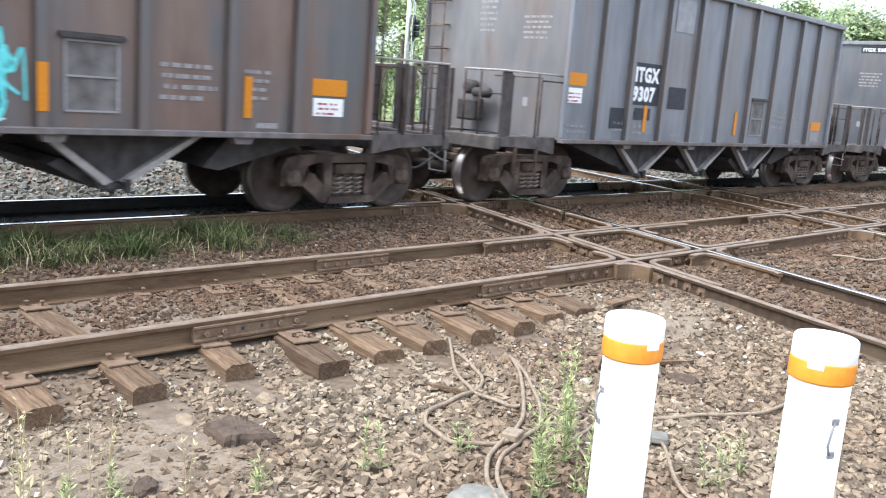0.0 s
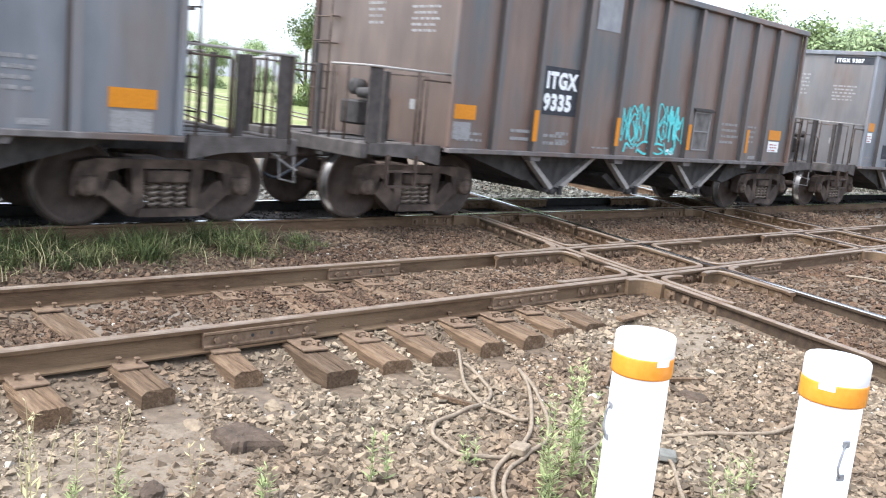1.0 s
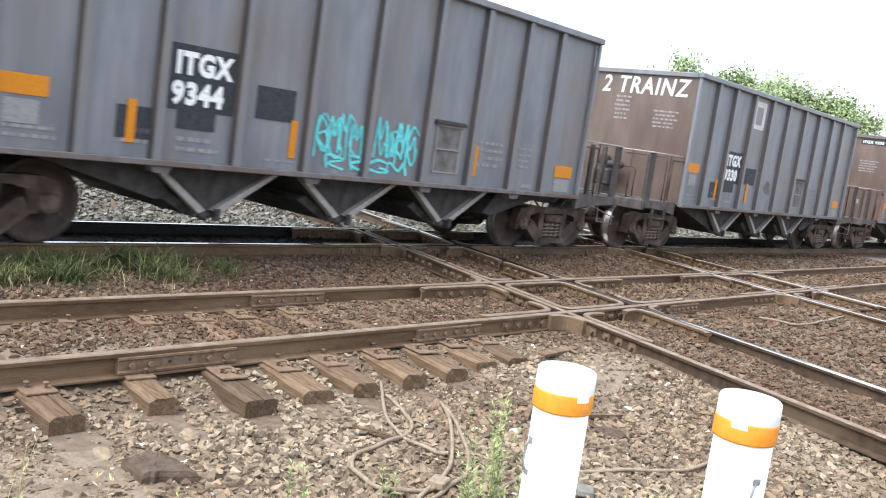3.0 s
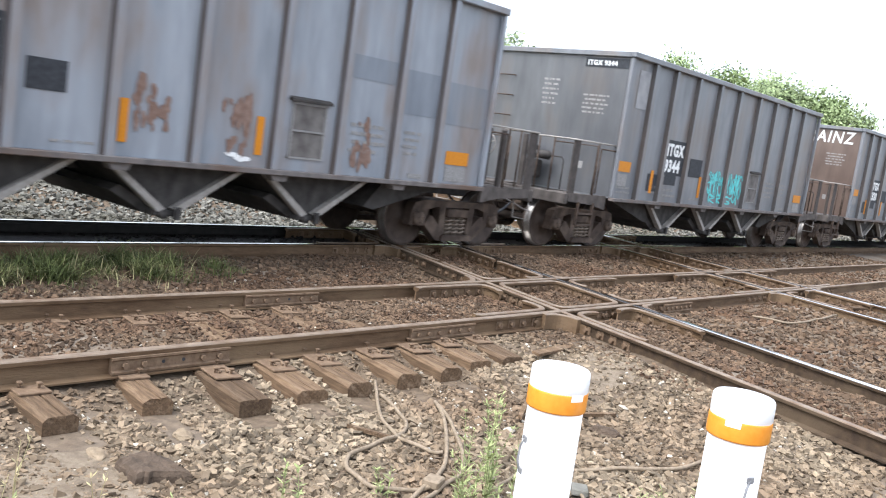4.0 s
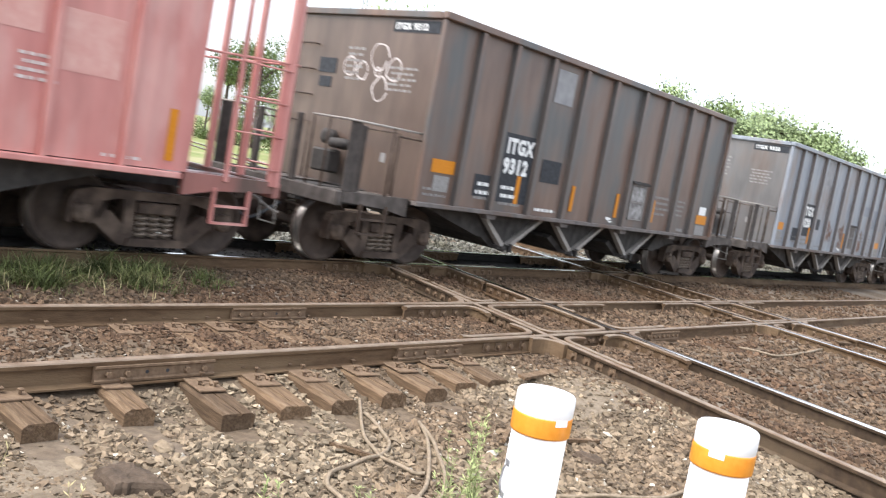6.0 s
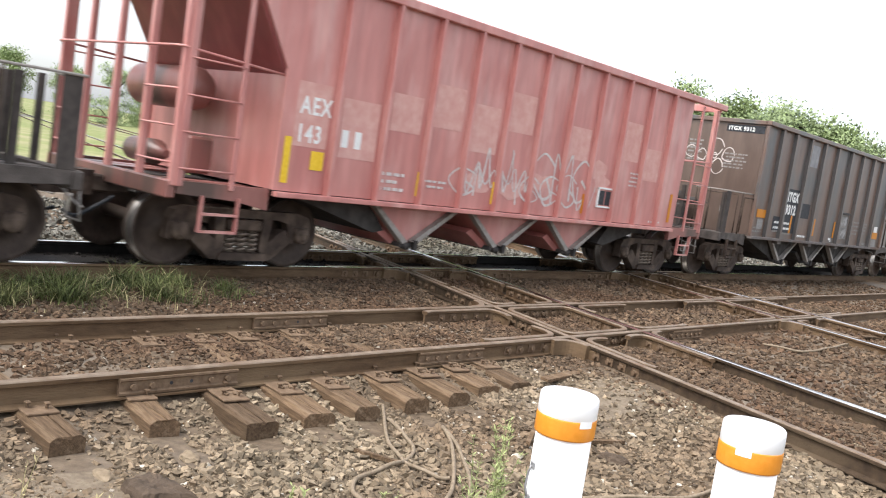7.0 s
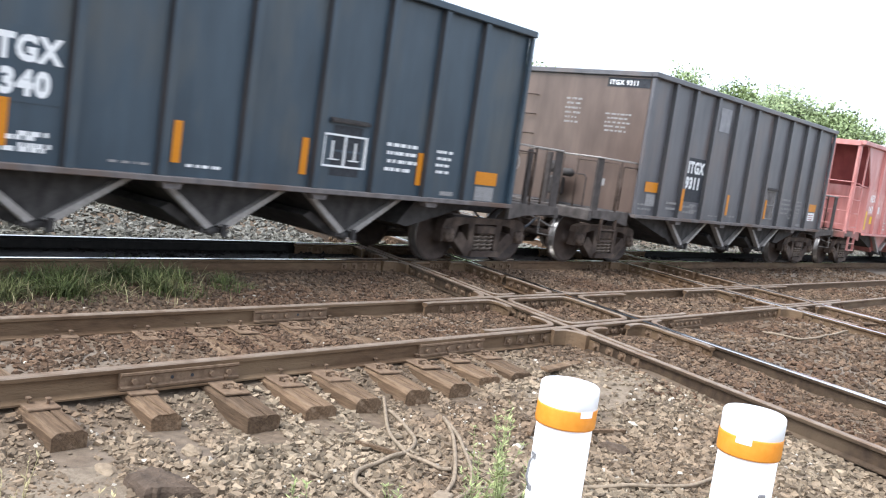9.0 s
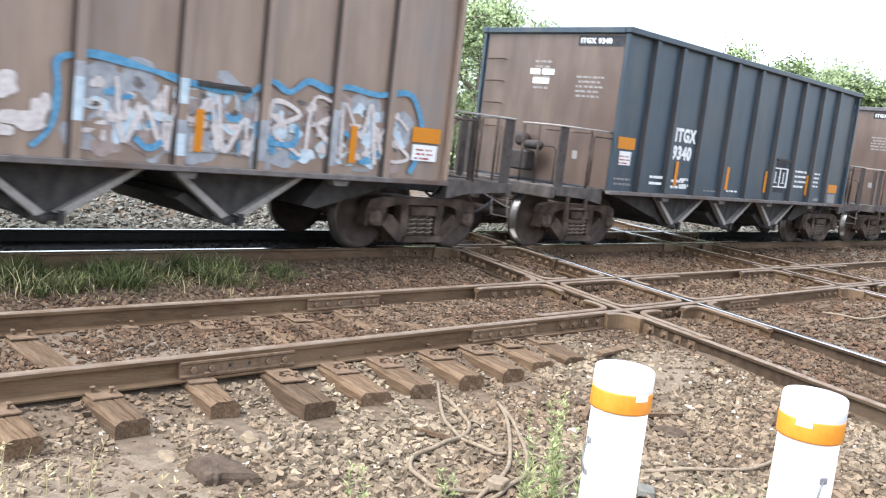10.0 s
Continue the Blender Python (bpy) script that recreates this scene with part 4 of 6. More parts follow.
    tagged(piece("stencil", "stencil_low", lambda bm: (bars(bm, -1.82, -1.25, 1.14, 1.2, 1, 3, 5), bars(bm, -4.8, -4.15, 1.15, 1.32, 2, 4, 6), flat(bm, 3.22, 3.5, 1.09, 1.15)), M["dim_mark"], car), kind="stuff")
    piece("placard", "placard", lambda bm: flat(bm, 0.08, 0.42, -0.27, -0.04), M["white_mark"] if i in (0, 8) else M["dim_mark"], car, pose(rx, 0, rz))
    piece("placard", "placard_end", lambda bm: flat(bm, 0.02, 0.46, -0.24, -0.03), M["white_mark"] if i in (1, 7, 9) else M["dim_mark"], car, pose(fx, -0.03 if i == 9 else 0, fz))
    if i in (1, 7, 9, 0, 8):
        tagged(piece("placard_line", "placard_lines", lambda bm: (bars(bm, 0.06, 0.42, -0.22, -0.05, 3, 1, 8, -1.5605),), M["rust_red"], car, pose(fx if i in (1, 7, 9) else rx, -0.03 if i == 9 else 0, fz if i in (1, 7, 9) else rz - 0.03)), kind="stuff")
    if squares:
        for q in ((-2.06, -1.66, 1.62, 1.92) if i == 4 else (-1.98, -1.42, 1.62, 2.0), (-3.66, -3.24, 1.24, 1.58), (-2.98, -2.5, 1.4, 1.6)):
            piece("black_square", "square%.2f" % q[0], lambda bm: flat(bm, *q), M["black_mark"], car)
    if patch:
        bm = bmesh.new()
        flat(bm, *patch)
        part("faded_patch", bm, M["pale_patch"], car)
    # marks on the end
    tagged(piece("end_stencil", "end_stencil", lambda bm: (bars(bm, 0.62, 1.2, 2.55, 2.95, 5, 7, 11, end=True), bars(bm, -0.35, 0.05, 2.65, 3.2, 6, 4, 12, end=True)), M["dim_mark"], car), kind="stuff")
    piece("end_placard", "end_placard", lambda bm: box(bm, -4.912, -4.9, -0.84, -0.74, 1.5, 1.64), M["dim_mark"], car)
    if i != 2:
        words("end_mark", "ITGX " + number, 0.125, pose(-4.918, -0.62, 3.45, 90, 0, -90), M["white_mark"], car, 0.004)
        piece("end_mark_panel", "end_panel", lambda bm: box(bm, -4.914, -4.9, -1.5, -0.57, 3.41, 3.58), M["black_mark"], car)
    cars.append((car, i))
    return car


M["card_white"] = mat("thin_white_spray", (0.5, 0.44, 0.42), (0.68, 0.63, 0.6), 20, 0.8, 0, 0.1)
M["old_card"] = mat("stained_card", (0.085, 0.075, 0.07), (0.2, 0.185, 0.172), 5, 0.8, 0, 0.1)
M["soot"] = mat("sooty_steel", (0.045, 0.038, 0.034), (0.085, 0.072, 0.064), 8, 0.8, 0, 0.3)
M["grime"] = mat("black_grime", (0.03, 0.027, 0.025), (0.06, 0.052, 0.047), 8, 0.7, 0, 0.3)
M["sill"] = mat("dusty_sill", (0.1, 0.09, 0.085), (0.19, 0.168, 0.158), 6, 0.75, 0, 0.2, stain=(0.12, 0.08, 0.06), stain_scale=1.5)
M["deck"] = mat("grimy_deck", (0.06, 0.051, 0.045), (0.125, 0.107, 0.096), 6, 0.85, 0, 0.4)
M["rust_red"] = mat("red_print", (0.3, 0.06, 0.05), (0.4, 0.12, 0.1), 30, 0.7, 0, 0.1)
M["pale_patch"] = mat("faded_patch", (0.24, 0.24, 0.25), (0.34, 0.34, 0.34), 5, 0.8, 0, 0.2)
# rib flank colours, darker than the side paint to stand for shade
M["rib"] = paint("streaked_flank_shade", (0.042, 0.037, 0.035), (0.07, 0.062, 0.059), (0.075, 0.053, 0.042), 0.55)
# brown flanks: rust and painted shade together
RUST_SHADE_RIB = paint("rusty_shaded_flanks", (0.065, 0.05, 0.043), (0.105, 0.082, 0.072), (0.08, 0.076, 0.08), 0.52)
SHADE_RIB = paint("shaded_dark_flanks", (0.02, 0.02, 0.022), (0.035, 0.034, 0.036), (0.045, 0.034, 0.028), 0.6)
GREY = paint("weathered_grey_paint", (0.124, 0.13, 0.141), (0.196, 0.202, 0.214), (0.15, 0.128, 0.115), 0.55)
BLUEGREY = paint("faded_blue_grey_paint", (0.197, 0.215, 0.243), (0.287, 0.308, 0.34), (0.19, 0.155, 0.138), 0.54)
BROWN = paint("rusty_brown_paint", (0.118, 0.073, 0.054), (0.185, 0.12, 0.09), (0.088, 0.085, 0.082), 0.5)
BLACK = paint("dark_paint", (0.075, 0.073, 0.077), (0.115, 0.112, 0.117), (0.12, 0.094, 0.083), 0.57)
NAVY = paint("blue_black_paint", (0.02, 0.037, 0.053), (0.035, 0.057, 0.077), (0.052, 0.058, 0.058), 0.58)
TAN = paint("rusty_tan_paint", (0.23, 0.16, 0.118), (0.31, 0.225, 0.168), (0.2, 0.165, 0.145), 0.58)
ENDG = paint("grimy_end_paint", (0.112, 0.106, 0.103), (0.17, 0.16, 0.155), (0.12, 0.09, 0.074), 0.54)
SLATE = paint("dark_slate_paint", (0.072, 0.073, 0.078), (0.112, 0.113, 0.118), (0.095, 0.082, 0.075), 0.56)
ENDB = paint("brown_end_paint", (0.086, 0.058, 0.045), (0.13, 0.09, 0.07), (0.13, 0.092, 0.072), 0.6)

hopper_car(-1, "9308", GREY, SLATE, "weathered dark grey open-top steel coal hopper car")
hopper_car(0, "9307", GREY, ENDG, "weathered grey open-top coal hopper car with black number panel", patch=(-2.0, -1.4, 2.95, 3.5))
c1 = hopper_car(1, "9335", BROWN, ENDB, "rusty brown open-top coal hopper car with teal graffiti", squares=False, patch=(-2.0, -1.4, 2.95, 3.5))
c2 = hopper_car(2, "9330", GREY, ENDB, "weathered grey open-top coal hopper car with white graffiti on its end")
c3 = hopper_car(3, "9344", GREY, SLATE, "grey-brown open-top coal hopper car with teal graffiti", patch=(-4.55, -4.15, 2.75, 3.45))
c4 = hopper_car(4, "9320", BLUEGREY, ENDG, "faded blue-grey open-top coal hopper car with rust patches", patch=(-2.05, -1.35, 2.9, 3.55), rust=RUST_SHADE_RIB)
c5 = hopper_car(5, "9312", BROWN, ENDB, "rusty brown open-top coal hopper car with black number panel", patch=(-2.0, -1.45, 2.95, 3.5))
c7 = hopper_car(7, "9311", BLACK, ENDB, "dark open-top coal hopper car with white number", squares=False, patch=(-1.95, -1.45, 2.95, 3.45), rust=SHADE_RIB)
c8 = hopper_car(8, "9340", NAVY, ENDB, "blue-black open-top coal hopper car with fresh white number", squares=False, rust=SHADE_RIB)
c9 = hopper_car(9, "9326", TAN, ENDG, "rusty tan open-top coal hopper car covered in blue and white graffiti", squares=False)


def sprayed(name, car, material, build, label=""):
    """Paint on a car's sheet: every separate patch or stroke is a part; masses of small strokes stay one."""
    bm = bmesh.new()
    build(bm)
    left, groups = set(bm.verts), []
    while left:
        todo, isle = [left.pop()], []
        while todo:
            v = todo.pop()
            isle.append(v)
            for e in v.link_edges:
                w = e.other_vert(v)
                if w in left:
                    left.remove(w)
                    todo.append(w)
        groups.append(isle)
    if len(groups) == 1 or len(groups) > 30 or name in ("card_frame", "stencil", "capacity_mark"):
        ob = part(name, bm, material, car, label)
        if len(groups) > 30 or name in ("stencil", "capacity_mark"):
            tagged(ob, kind="stuff")
        return
    for isle in sorted(groups, key=lambda g: min((v.co.x, v.co.y, v.co.z) for v in g)):
        one, made = bmesh.new(), {}
        for v in isle:
            made[v] = one.verts.new(v.co)
        for f in {f for v in isle for f in v.link_faces}:
            one.faces.new([made[v] for v in f.verts])
        part(name, one, material, car, label)
    bm.free()


for c, s in ((c1, 5), (c3, 9)):
    sprayed("graffiti", c, M["teal"], lambda bm: (scrawl(bm, -1.05, -0.3, 1.3, 1.85, 4, 0.022, s), scrawl(bm, -1.1, -0.35, 1.25, 1.8, 3, 0.02, s + 7), scrawl(bm, -0.05, 0.75, 1.25, 1.88, 4, 0.022, s + 1), scrawl(bm, 0.0, 0.7, 1.3, 1.7, 3, 0.02, s + 8), scrawl(bm, -0.9, 0.6, 1.1, 1.3, 4, 0.025, s + 2)), "teal spray-painted graffiti")
words("graffiti", "2 TRAINZ", 0.5, pose(-4.914, 0.72, 3.22, 90, 0, -90), M["white_mark"], c2, 0.006, 0.15, 0.85)
sprayed("graffiti", c2, M["card_white"], lambda bm: [box(bm, x0, x1, -1.558, -1.552, z0, z1) for x0, x1, z0, z1 in ((-2.05, -1.95, 2.95, 3.5), (-1.6, -1.45, 2.95, 3.4), (-2.05, -1.45, 2.9, 3.0), (-2.05, -1.45, 3.4, 3.52))], "white painted rectangle")
def lobes(bm):
    for y, z, r in ((-0.25, 2.85, 0.13), (0.05, 2.8, 0.12), (0.38, 3.02, 0.19), (0.72, 2.85, 0.15), (0.48, 2.55, 0.15), (0.38, 2.8, 0.06)):
        ribbon(bm, [(y + r * (1 + 0.3 * noise.noise((k * 0.9, y * 7, 1))) * math.cos(k * 0.76), z + r * (1.1 + 0.4 * noise.noise((k * 0.8, z * 5, 2))) * math.sin(k * 0.76)) for k in range(9)], 0.016, end=True)


sprayed("graffiti", c5, M["card_white"], lobes, "loose white spray-painted loops")
sprayed("black_label", c5, M["black_mark"], lambda bm: (box(bm, -4.916, -4.903, 0.55, 0.95, 2.72, 2.95), box(bm, -4.916, -4.903, 0.62, 0.9, 2.5, 2.66)))
RUST = mat("rust_patch", (0.16, 0.095, 0.07), (0.26, 0.18, 0.145), 14, 0.9, 0, 0.4)
REPAINT = paint("newer_blue_grey_paint", (0.14, 0.158, 0.187), (0.2, 0.222, 0.255), (0.17, 0.155, 0.15), 0.56)
for x0, x1, z0, z1 in ((1.96, 2.77, 2.3, 2.6), (2.95, 3.63, 1.95, 2.55), (3.81, 4.7, 1.9, 2.5)):
    bm = bmesh.new()
    flat(bm, x0, x1, z0, z1, -1.552, 0.003)
    part("repainted_patch", bm, REPAINT, c4, "darker repainted panel")


def blot(bm, x, z, rx, rz, seed, y=-1.554, t=0.003):
    rnd = random.Random(seed)
    n = 18
    ph = [rnd.uniform(0, 6) for _ in range(3)]
    vs = []
    for k in range(n):
        a = k * math.tau / n
        r = 1 + 0.18 * math.sin(2 * a + ph[0]) + 0.14 * math.sin(3 * a + ph[1]) + 0.1 * math.sin(5 * a + ph[2])
        vs.append(bm.verts.new((x + rx * r * math.cos(a), y - t, z + rz * r * math.sin(a))))
    bm.faces.new(vs)


sprayed("paint_blotch", c2, M["old_card"], lambda bm: blot(bm, -0.62, 1.6, 0.2, 0.15, 33), "dark smeared blotch")
rb = random.Random(15)
for x, z in ((-0.72, 1.55), (0.32, 1.5), (2.3, 1.45)):
    for k in range(16):
        r = rb.uniform(0.015, 0.06)
        sprayed("rust_patch", c4, RUST, lambda bm: blot(bm, x + rb.uniform(-0.19, 0.19), z + rb.uniform(-0.26, 0.28), r, r * rb.uniform(1.2, 3.2), rb.randrange(999), t=0.005 + 0.0002 * k), "patch of bare rust")
sprayed("graffiti", c4, M["white_mark"], lambda bm: (blot(bm, 0.45, 1.14, 0.1, 0.04, 7), blot(bm, 0.3, 1.18, 0.07, 0.03, 8)))
M["card"] = mat("dusty_card", (0.11, 0.1, 0.095), (0.42, 0.41, 0.4), 7, 0.8, 0, 0.1)
sprayed("dusty_card", c5, M["card"], lambda bm: (flat(bm, 1.13, 1.61, 1.23, 1.52), flat(bm, 1.13, 1.61, 1.56, 1.85)), "pale dusty card in a frame")
sprayed("capacity_mark", c5, M["white_mark"], lambda bm: (bars(bm, -3.62, -3.27, 1.28, 1.54, 2, 4, 41, -1.562), bars(bm, -3.0, -2.62, 1.28, 1.54, 2, 4, 42, -1.562), bars(bm, -1.98, -1.3, 1.13, 1.25, 1, 4, 43, -1.559)))
for c, mt in ((c8, "white_mark"), (c7, "dim_mark"), (c1, "dim_mark")):
    sprayed("capacity_mark", c, M[mt], lambda bm: (bars(bm, -3.72, -3.3, 1.2, 1.42, 2, 4, 44, -1.56), bars(bm, -2.7, -2.32, 1.2, 1.42, 2, 4, 45, -1.56), bars(bm, -0.95, -0.4, 1.16, 1.24, 1, 4, 46, -1.56)))
sprayed("end_label", c8, M["white_mark"], lambda bm: [box(bm, -4.914, -4.9, a, b, z, z + 0.1) for a, b, z in ((0.2, 0.42, 2.9), (-0.12, 0.14, 2.9), (-0.02, 0.34, 2.74))])
sprayed("placard", c5, M["white_mark"], lambda bm: flat(bm, 4.14, 4.46, 1.5, 1.68))
for c in (c5, c1):
    sprayed("white_splash", c, M["white_mark"], lambda bm: (blot(bm, 0.42, 1.16, 0.09, 0.035, 7), blot(bm, 0.5, 1.11, 0.06, 0.02, 8)))
# the large piece on the last car: overlapping patches, thin strokes, a blue outline
rq = random.Random(77)
M["spray_grey"] = mat("grey_spray", (0.26, 0.27, 0.29), (0.4, 0.41, 0.43), 9, 0.7, 0, 0.1)
M["spray_tan"] = mat("rose_grey_spray", (0.27, 0.2, 0.175), (0.38, 0.31, 0.28), 9, 0.7, 0, 0.1)
M["spray_pale"] = mat("pale_blue_spray", (0.4, 0.5, 0.56), (0.6, 0.68, 0.72), 12, 0.7, 0, 0.1)
LAYERS = [("graffiti_fill", M["spray_grey"], 26, 0.14, 0.26), ("graffiti_fill", M["spray_tan"], 22, 0.08, 0.2), ("graffiti_fill", M["spray_pale"], 44, 0.04, 0.13), ("graffiti_fill", TAN, 26, 0.04, 0.13), ("graffiti_fill", M["card_white"], 60, 0.025, 0.085),
          ("graffiti_fill", M["blue"], 16, 0.03, 0.1), ("graffiti_fill", M["old_card"], 18, 0.02, 0.06)]
for j, (nm, mt, count, lo, hi) in enumerate(LAYERS):
    spots = [(rq.uniform(-0.1, 4.0), rq.uniform(1.22, 1.85), rq.uniform(lo, hi), rq.uniform(lo, hi) * 0.95) for _ in range(count)]
    for k, q in enumerate(spots):
        sprayed(nm, c9, mt, lambda bm: blot(bm, *q, 200 + 31 * j + k, t=0.003 + 0.0025 * j + 0.00004 * k), "sprayed patch of colour")
sprayed("graffiti", c9, M["card_white"], lambda bm: (scrawl(bm, 0.2, 4.1, 1.2, 1.9, 7, 0.03, 61, t=0.0215), blot(bm, -0.68, 1.38, 0.2, 0.1, 301, t=0.01), blot(bm, -0.85, 1.68, 0.13, 0.12, 302, t=0.0112), blot(bm, -0.52, 1.5, 0.09, 0.14, 303, t=0.0122), blot(bm, -0.9, 1.27, 0.14, 0.07, 304, t=0.013)), "white sprayed letters")
for j, x in enumerate(RIBS[4:]):
    z = 1.15
    for k in range(4):
        dz = rq.uniform(0.12, 0.3)
        sprayed("sprayed_rib", c9, (M["spray_grey"], M["spray_pale"], M["spray_grey"], TAN, TAN)[rq.randrange(5)], lambda bm: box(bm, x - 0.049, x + 0.049, -1.634, -1.6305, z, min(z + dz, 1.98)))
        z += dz
OUTLINE = [[(-0.6, 1.14), (-0.42, 1.35), (-0.38, 1.7), (-0.4, 1.95), (-0.25, 2.03), (0.0, 2.06), (0.55, 1.98), (0.9, 1.92), (1.26, 1.88), (1.5, 1.87)],
           [(1.6, 1.8), (1.93, 2.04), (2.2, 1.95), (2.45, 2.1), (2.75, 2.04), (3.03, 2.1), (3.5, 2.06), (4.0, 2.13), (4.2, 1.95), (4.3, 1.72)], [(4.2, 1.45), (4.25, 1.3), (4.15, 1.12)],
           [(1.8, 1.58), (1.85, 1.4), (2.3, 1.36), (2.35, 1.58)], [(0.4, 1.3), (0.55, 1.2), (0.7, 1.28)]]
for pts in OUTLINE:
    sprayed("graffiti_outline", c9, M["blue"], lambda bm: ribbon(bm, pts, 0.045, t=0.0225), "bright blue sprayed outline")
sprayed("graffiti", c7, M["dim_mark"], lambda bm: (scrawl(bm, 2.55, 3.3, 1.25, 1.6, 3, 0.022, 91), scrawl(bm, 3.6, 3.85, 1.1, 1.6, 1, 0.02, 92)), "worn white lettering")


# ---- the red hopper car with open ends ----
def red_car(i):
    RED = paint("faded_red_paint", (0.46, 0.17, 0.15), (0.55, 0.245, 0.215), (0.58, 0.32, 0.285), 0.58)
    GRIMY = paint("grimy_red_paint", (0.22, 0.085, 0.07), (0.34, 0.14, 0.118), (0.1, 0.06, 0.048), 0.5)
    # the body's red darkened, shade of the sloping sheets' underside painted in
    DARK = paint("shaded_red_paint", (0.2, 0.045, 0.045), (0.26, 0.065, 0.062), (0.3, 0.09, 0.08), 0.6)
    car = thing("hopper_car", "faded red open-top steel hopper car with open braced ends", "freight car", group="train cars")
    RR = [-4.15 + 0.83 * k for k in range(11)]

    def shell(bm):
        for s in (-1, 1):
            prism(bm, [(-4.95, 1.06), (4.95, 1.06), (5.0, 3.64), (-5.62, 3.64), (-4.95, 2.5)], s * 1.53 - 0.02, s * 1.53 + 0.02)
        for s in (-1, 1):
            box(bm, s * 4.9 - 0.02, s * 4.9 + 0.02, -1.5, 1.5, 1.06, 2.5)
        box(bm, -4.6, 4.6, -1.5, 1.5, 1.06, 1.1)
    piece("body", "red_shell", shell, RED, car, label="faded red body of sheet steel")

    def slope(bm):
        prism(bm, [(-5.62, 3.62), (-5.66, 3.62), (-4.98, 2.48), (-3.6, 1.2), (-3.6, 1.28)], -1.5, 1.5)

    def slope_front(bm):
        prism(bm, [(4.98, 3.62), (5.02, 3.62), (4.98, 2.48), (3.6, 1.2), (3.6, 1.28)], -1.5, 1.5)

    def roof_plate(bm):
        box(bm, -6.22, -5.6, -1.5, 1.5, 3.6, 3.63)
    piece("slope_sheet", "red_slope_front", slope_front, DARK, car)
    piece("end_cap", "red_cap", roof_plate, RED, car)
    piece("slope_sheet", "red_slope", slope, DARK, car, label="sloping end sheet, its red deepened with painted shade")
    for x in RR:
        piece("rib", "thin_rib", b_thin_rib, RED, car, pose(x, 0, 0))
        piece("rib", "thin_rib", b_thin_rib, RED, car, pose(x, 0, 0, 0, 0, 180))

    def chord(bm):
        for s in (-1, 1):
            box(bm, -6.3, 6.3, s * 1.58 - 0.06, s * 1.58 + 0.06, 3.6, 3.72, 0.012)
            box(bm, s * 6.26 - 0.05, s * 6.26 + 0.05, -1.52, 1.52, 3.56, 3.71, 0.01)
    piece("top_chord", "red_chord", chord, RED, car)
    piece("side_sill", "sill", b_sill, RED, car)
    piece("centre_sill", "under", b_under, M["under"], car)
    hoppers(car, RED, "red sloped discharge hopper")

    def post(bm):
        box(bm, 6.2, 6.28, -0.04, 0.04, 1.0, 3.58, 0.008)

    def big_post(bm):
        box(bm, 6.12, 6.28, -0.03, 0.05, 1.0, 3.6, 0.01)

    def ladder(bm):
        for x in (5.5, 6.2):
            box(bm, x - 0.03, x + 0.03, -1.53, -1.49, 1.0, 3.58, 0.006)
        for z in (1.2, 1.6, 2.0, 2.4):
            tube(bm, [(5.5, -1.53, z), (6.2, -1.53, z)], 0.012)

    def end_rung(bm):
        tube(bm, [(6.24, -1.44, 0), (6.3, -1.42, 0), (6.3, -0.78, 0), (6.24, -0.76, 0)], 0.014)

    def rail_(bm):
        tube(bm, [(4.95, -1.5, 2.42), (6.3, -1.5, 2.5), (6.34, -1.4, 2.5), (6.34, 1.4, 2.5), (6.3, 1.5, 2.5), (4.95, 1.5, 2.42)], 0.016)

    def air(bm):
        lathe(bm, [(0.05, -0.8), (0.2, -0.76), (0.27, -0.62), (0.27, 0.62), (0.2, 0.76), (0.05, 0.8)], 24, "y", (5.35, -0.35, 2.13))

    def cyl(bm):
        lathe(bm, [(0.05, -0.35), (0.15, -0.33), (0.16, 0.25), (0.1, 0.33), (0.05, 0.5)], 18, "y", (5.6, -0.3, 1.28))
        box(bm, 5.2, 5.55, 0.2, 0.6, 1.1, 1.55, 0.03)
    for s in (-1, 1):
        m = pose(0, 0, 0, 0, 0, 0 if s > 0 else 180)
        platform(car, m, GRIMY)
        for y in (-0.75, 0.0, 0.75):
            piece("end_post", "red_post", post, RED, car, m @ pose(0, y, 0))
        for y in (-1.48, 1.46):
            piece("corner_post", "red_big_post", big_post, RED, car, m @ pose(0, y, 0))
        piece("ladder", "red_ladder", ladder, RED, car, m if s > 0 else m @ Matrix.Diagonal((1, -1, 1, 1)))
        piece("ladder", "red_ladder", ladder, RED, car, m @ Matrix.Diagonal((1, -1, 1, 1)) if s > 0 else m)
        piece("end_railing", "red_rail", rail_, RED, car, m)
        for z in (1.25, 1.65, 2.05):
            for f in (Matrix(), Matrix.Diagonal((1, -1, 1, 1))):
                piece("rung", "red_rung", end_rung, RED, car, m @ pose(0, 0, z) @ f)
        piece("coupler", "coupler", b_coupler, M["truck"], car, m)
        piece("uncoupling_lever", "lever", b_lever, M["bar"], car, m)
        piece("air_hose", "hose", b_hose, M["black_mark"], car, m)
        piece("step", "step", b_step, RED, car, m)
        piece("step", "step", b_step, RED, car, m @ Matrix.Diagonal((1, -1, 1, 1)))
        if s < 0:
            piece("air_tank", "red_tank", air, GRIMY, car, m, "large red cylindrical air tank")
            piece("brake_cylinder", "red_cyl", cyl, GRIMY, car, m)
        truck(car, s * 4.95)
    yellow = mat("yellow_reflector", (0.75, 0.48, 0.02), (0.85, 0.58, 0.05), 20, 0.5, 0, 0.1)
    for x in (-4.82, -2.5, -0.85, 1.62, 4.7):
        sprayed("reflector_strip", car, M["orange"] if x > 1 else yellow, lambda bm: flat(bm, x - 0.05, x + 0.05, 1.16, 1.72 if abs(x) > 4 else 1.5))
    sprayed("placard", car, yellow, lambda bm: flat(bm, -4.45, -4.25, 1.35, 1.58))
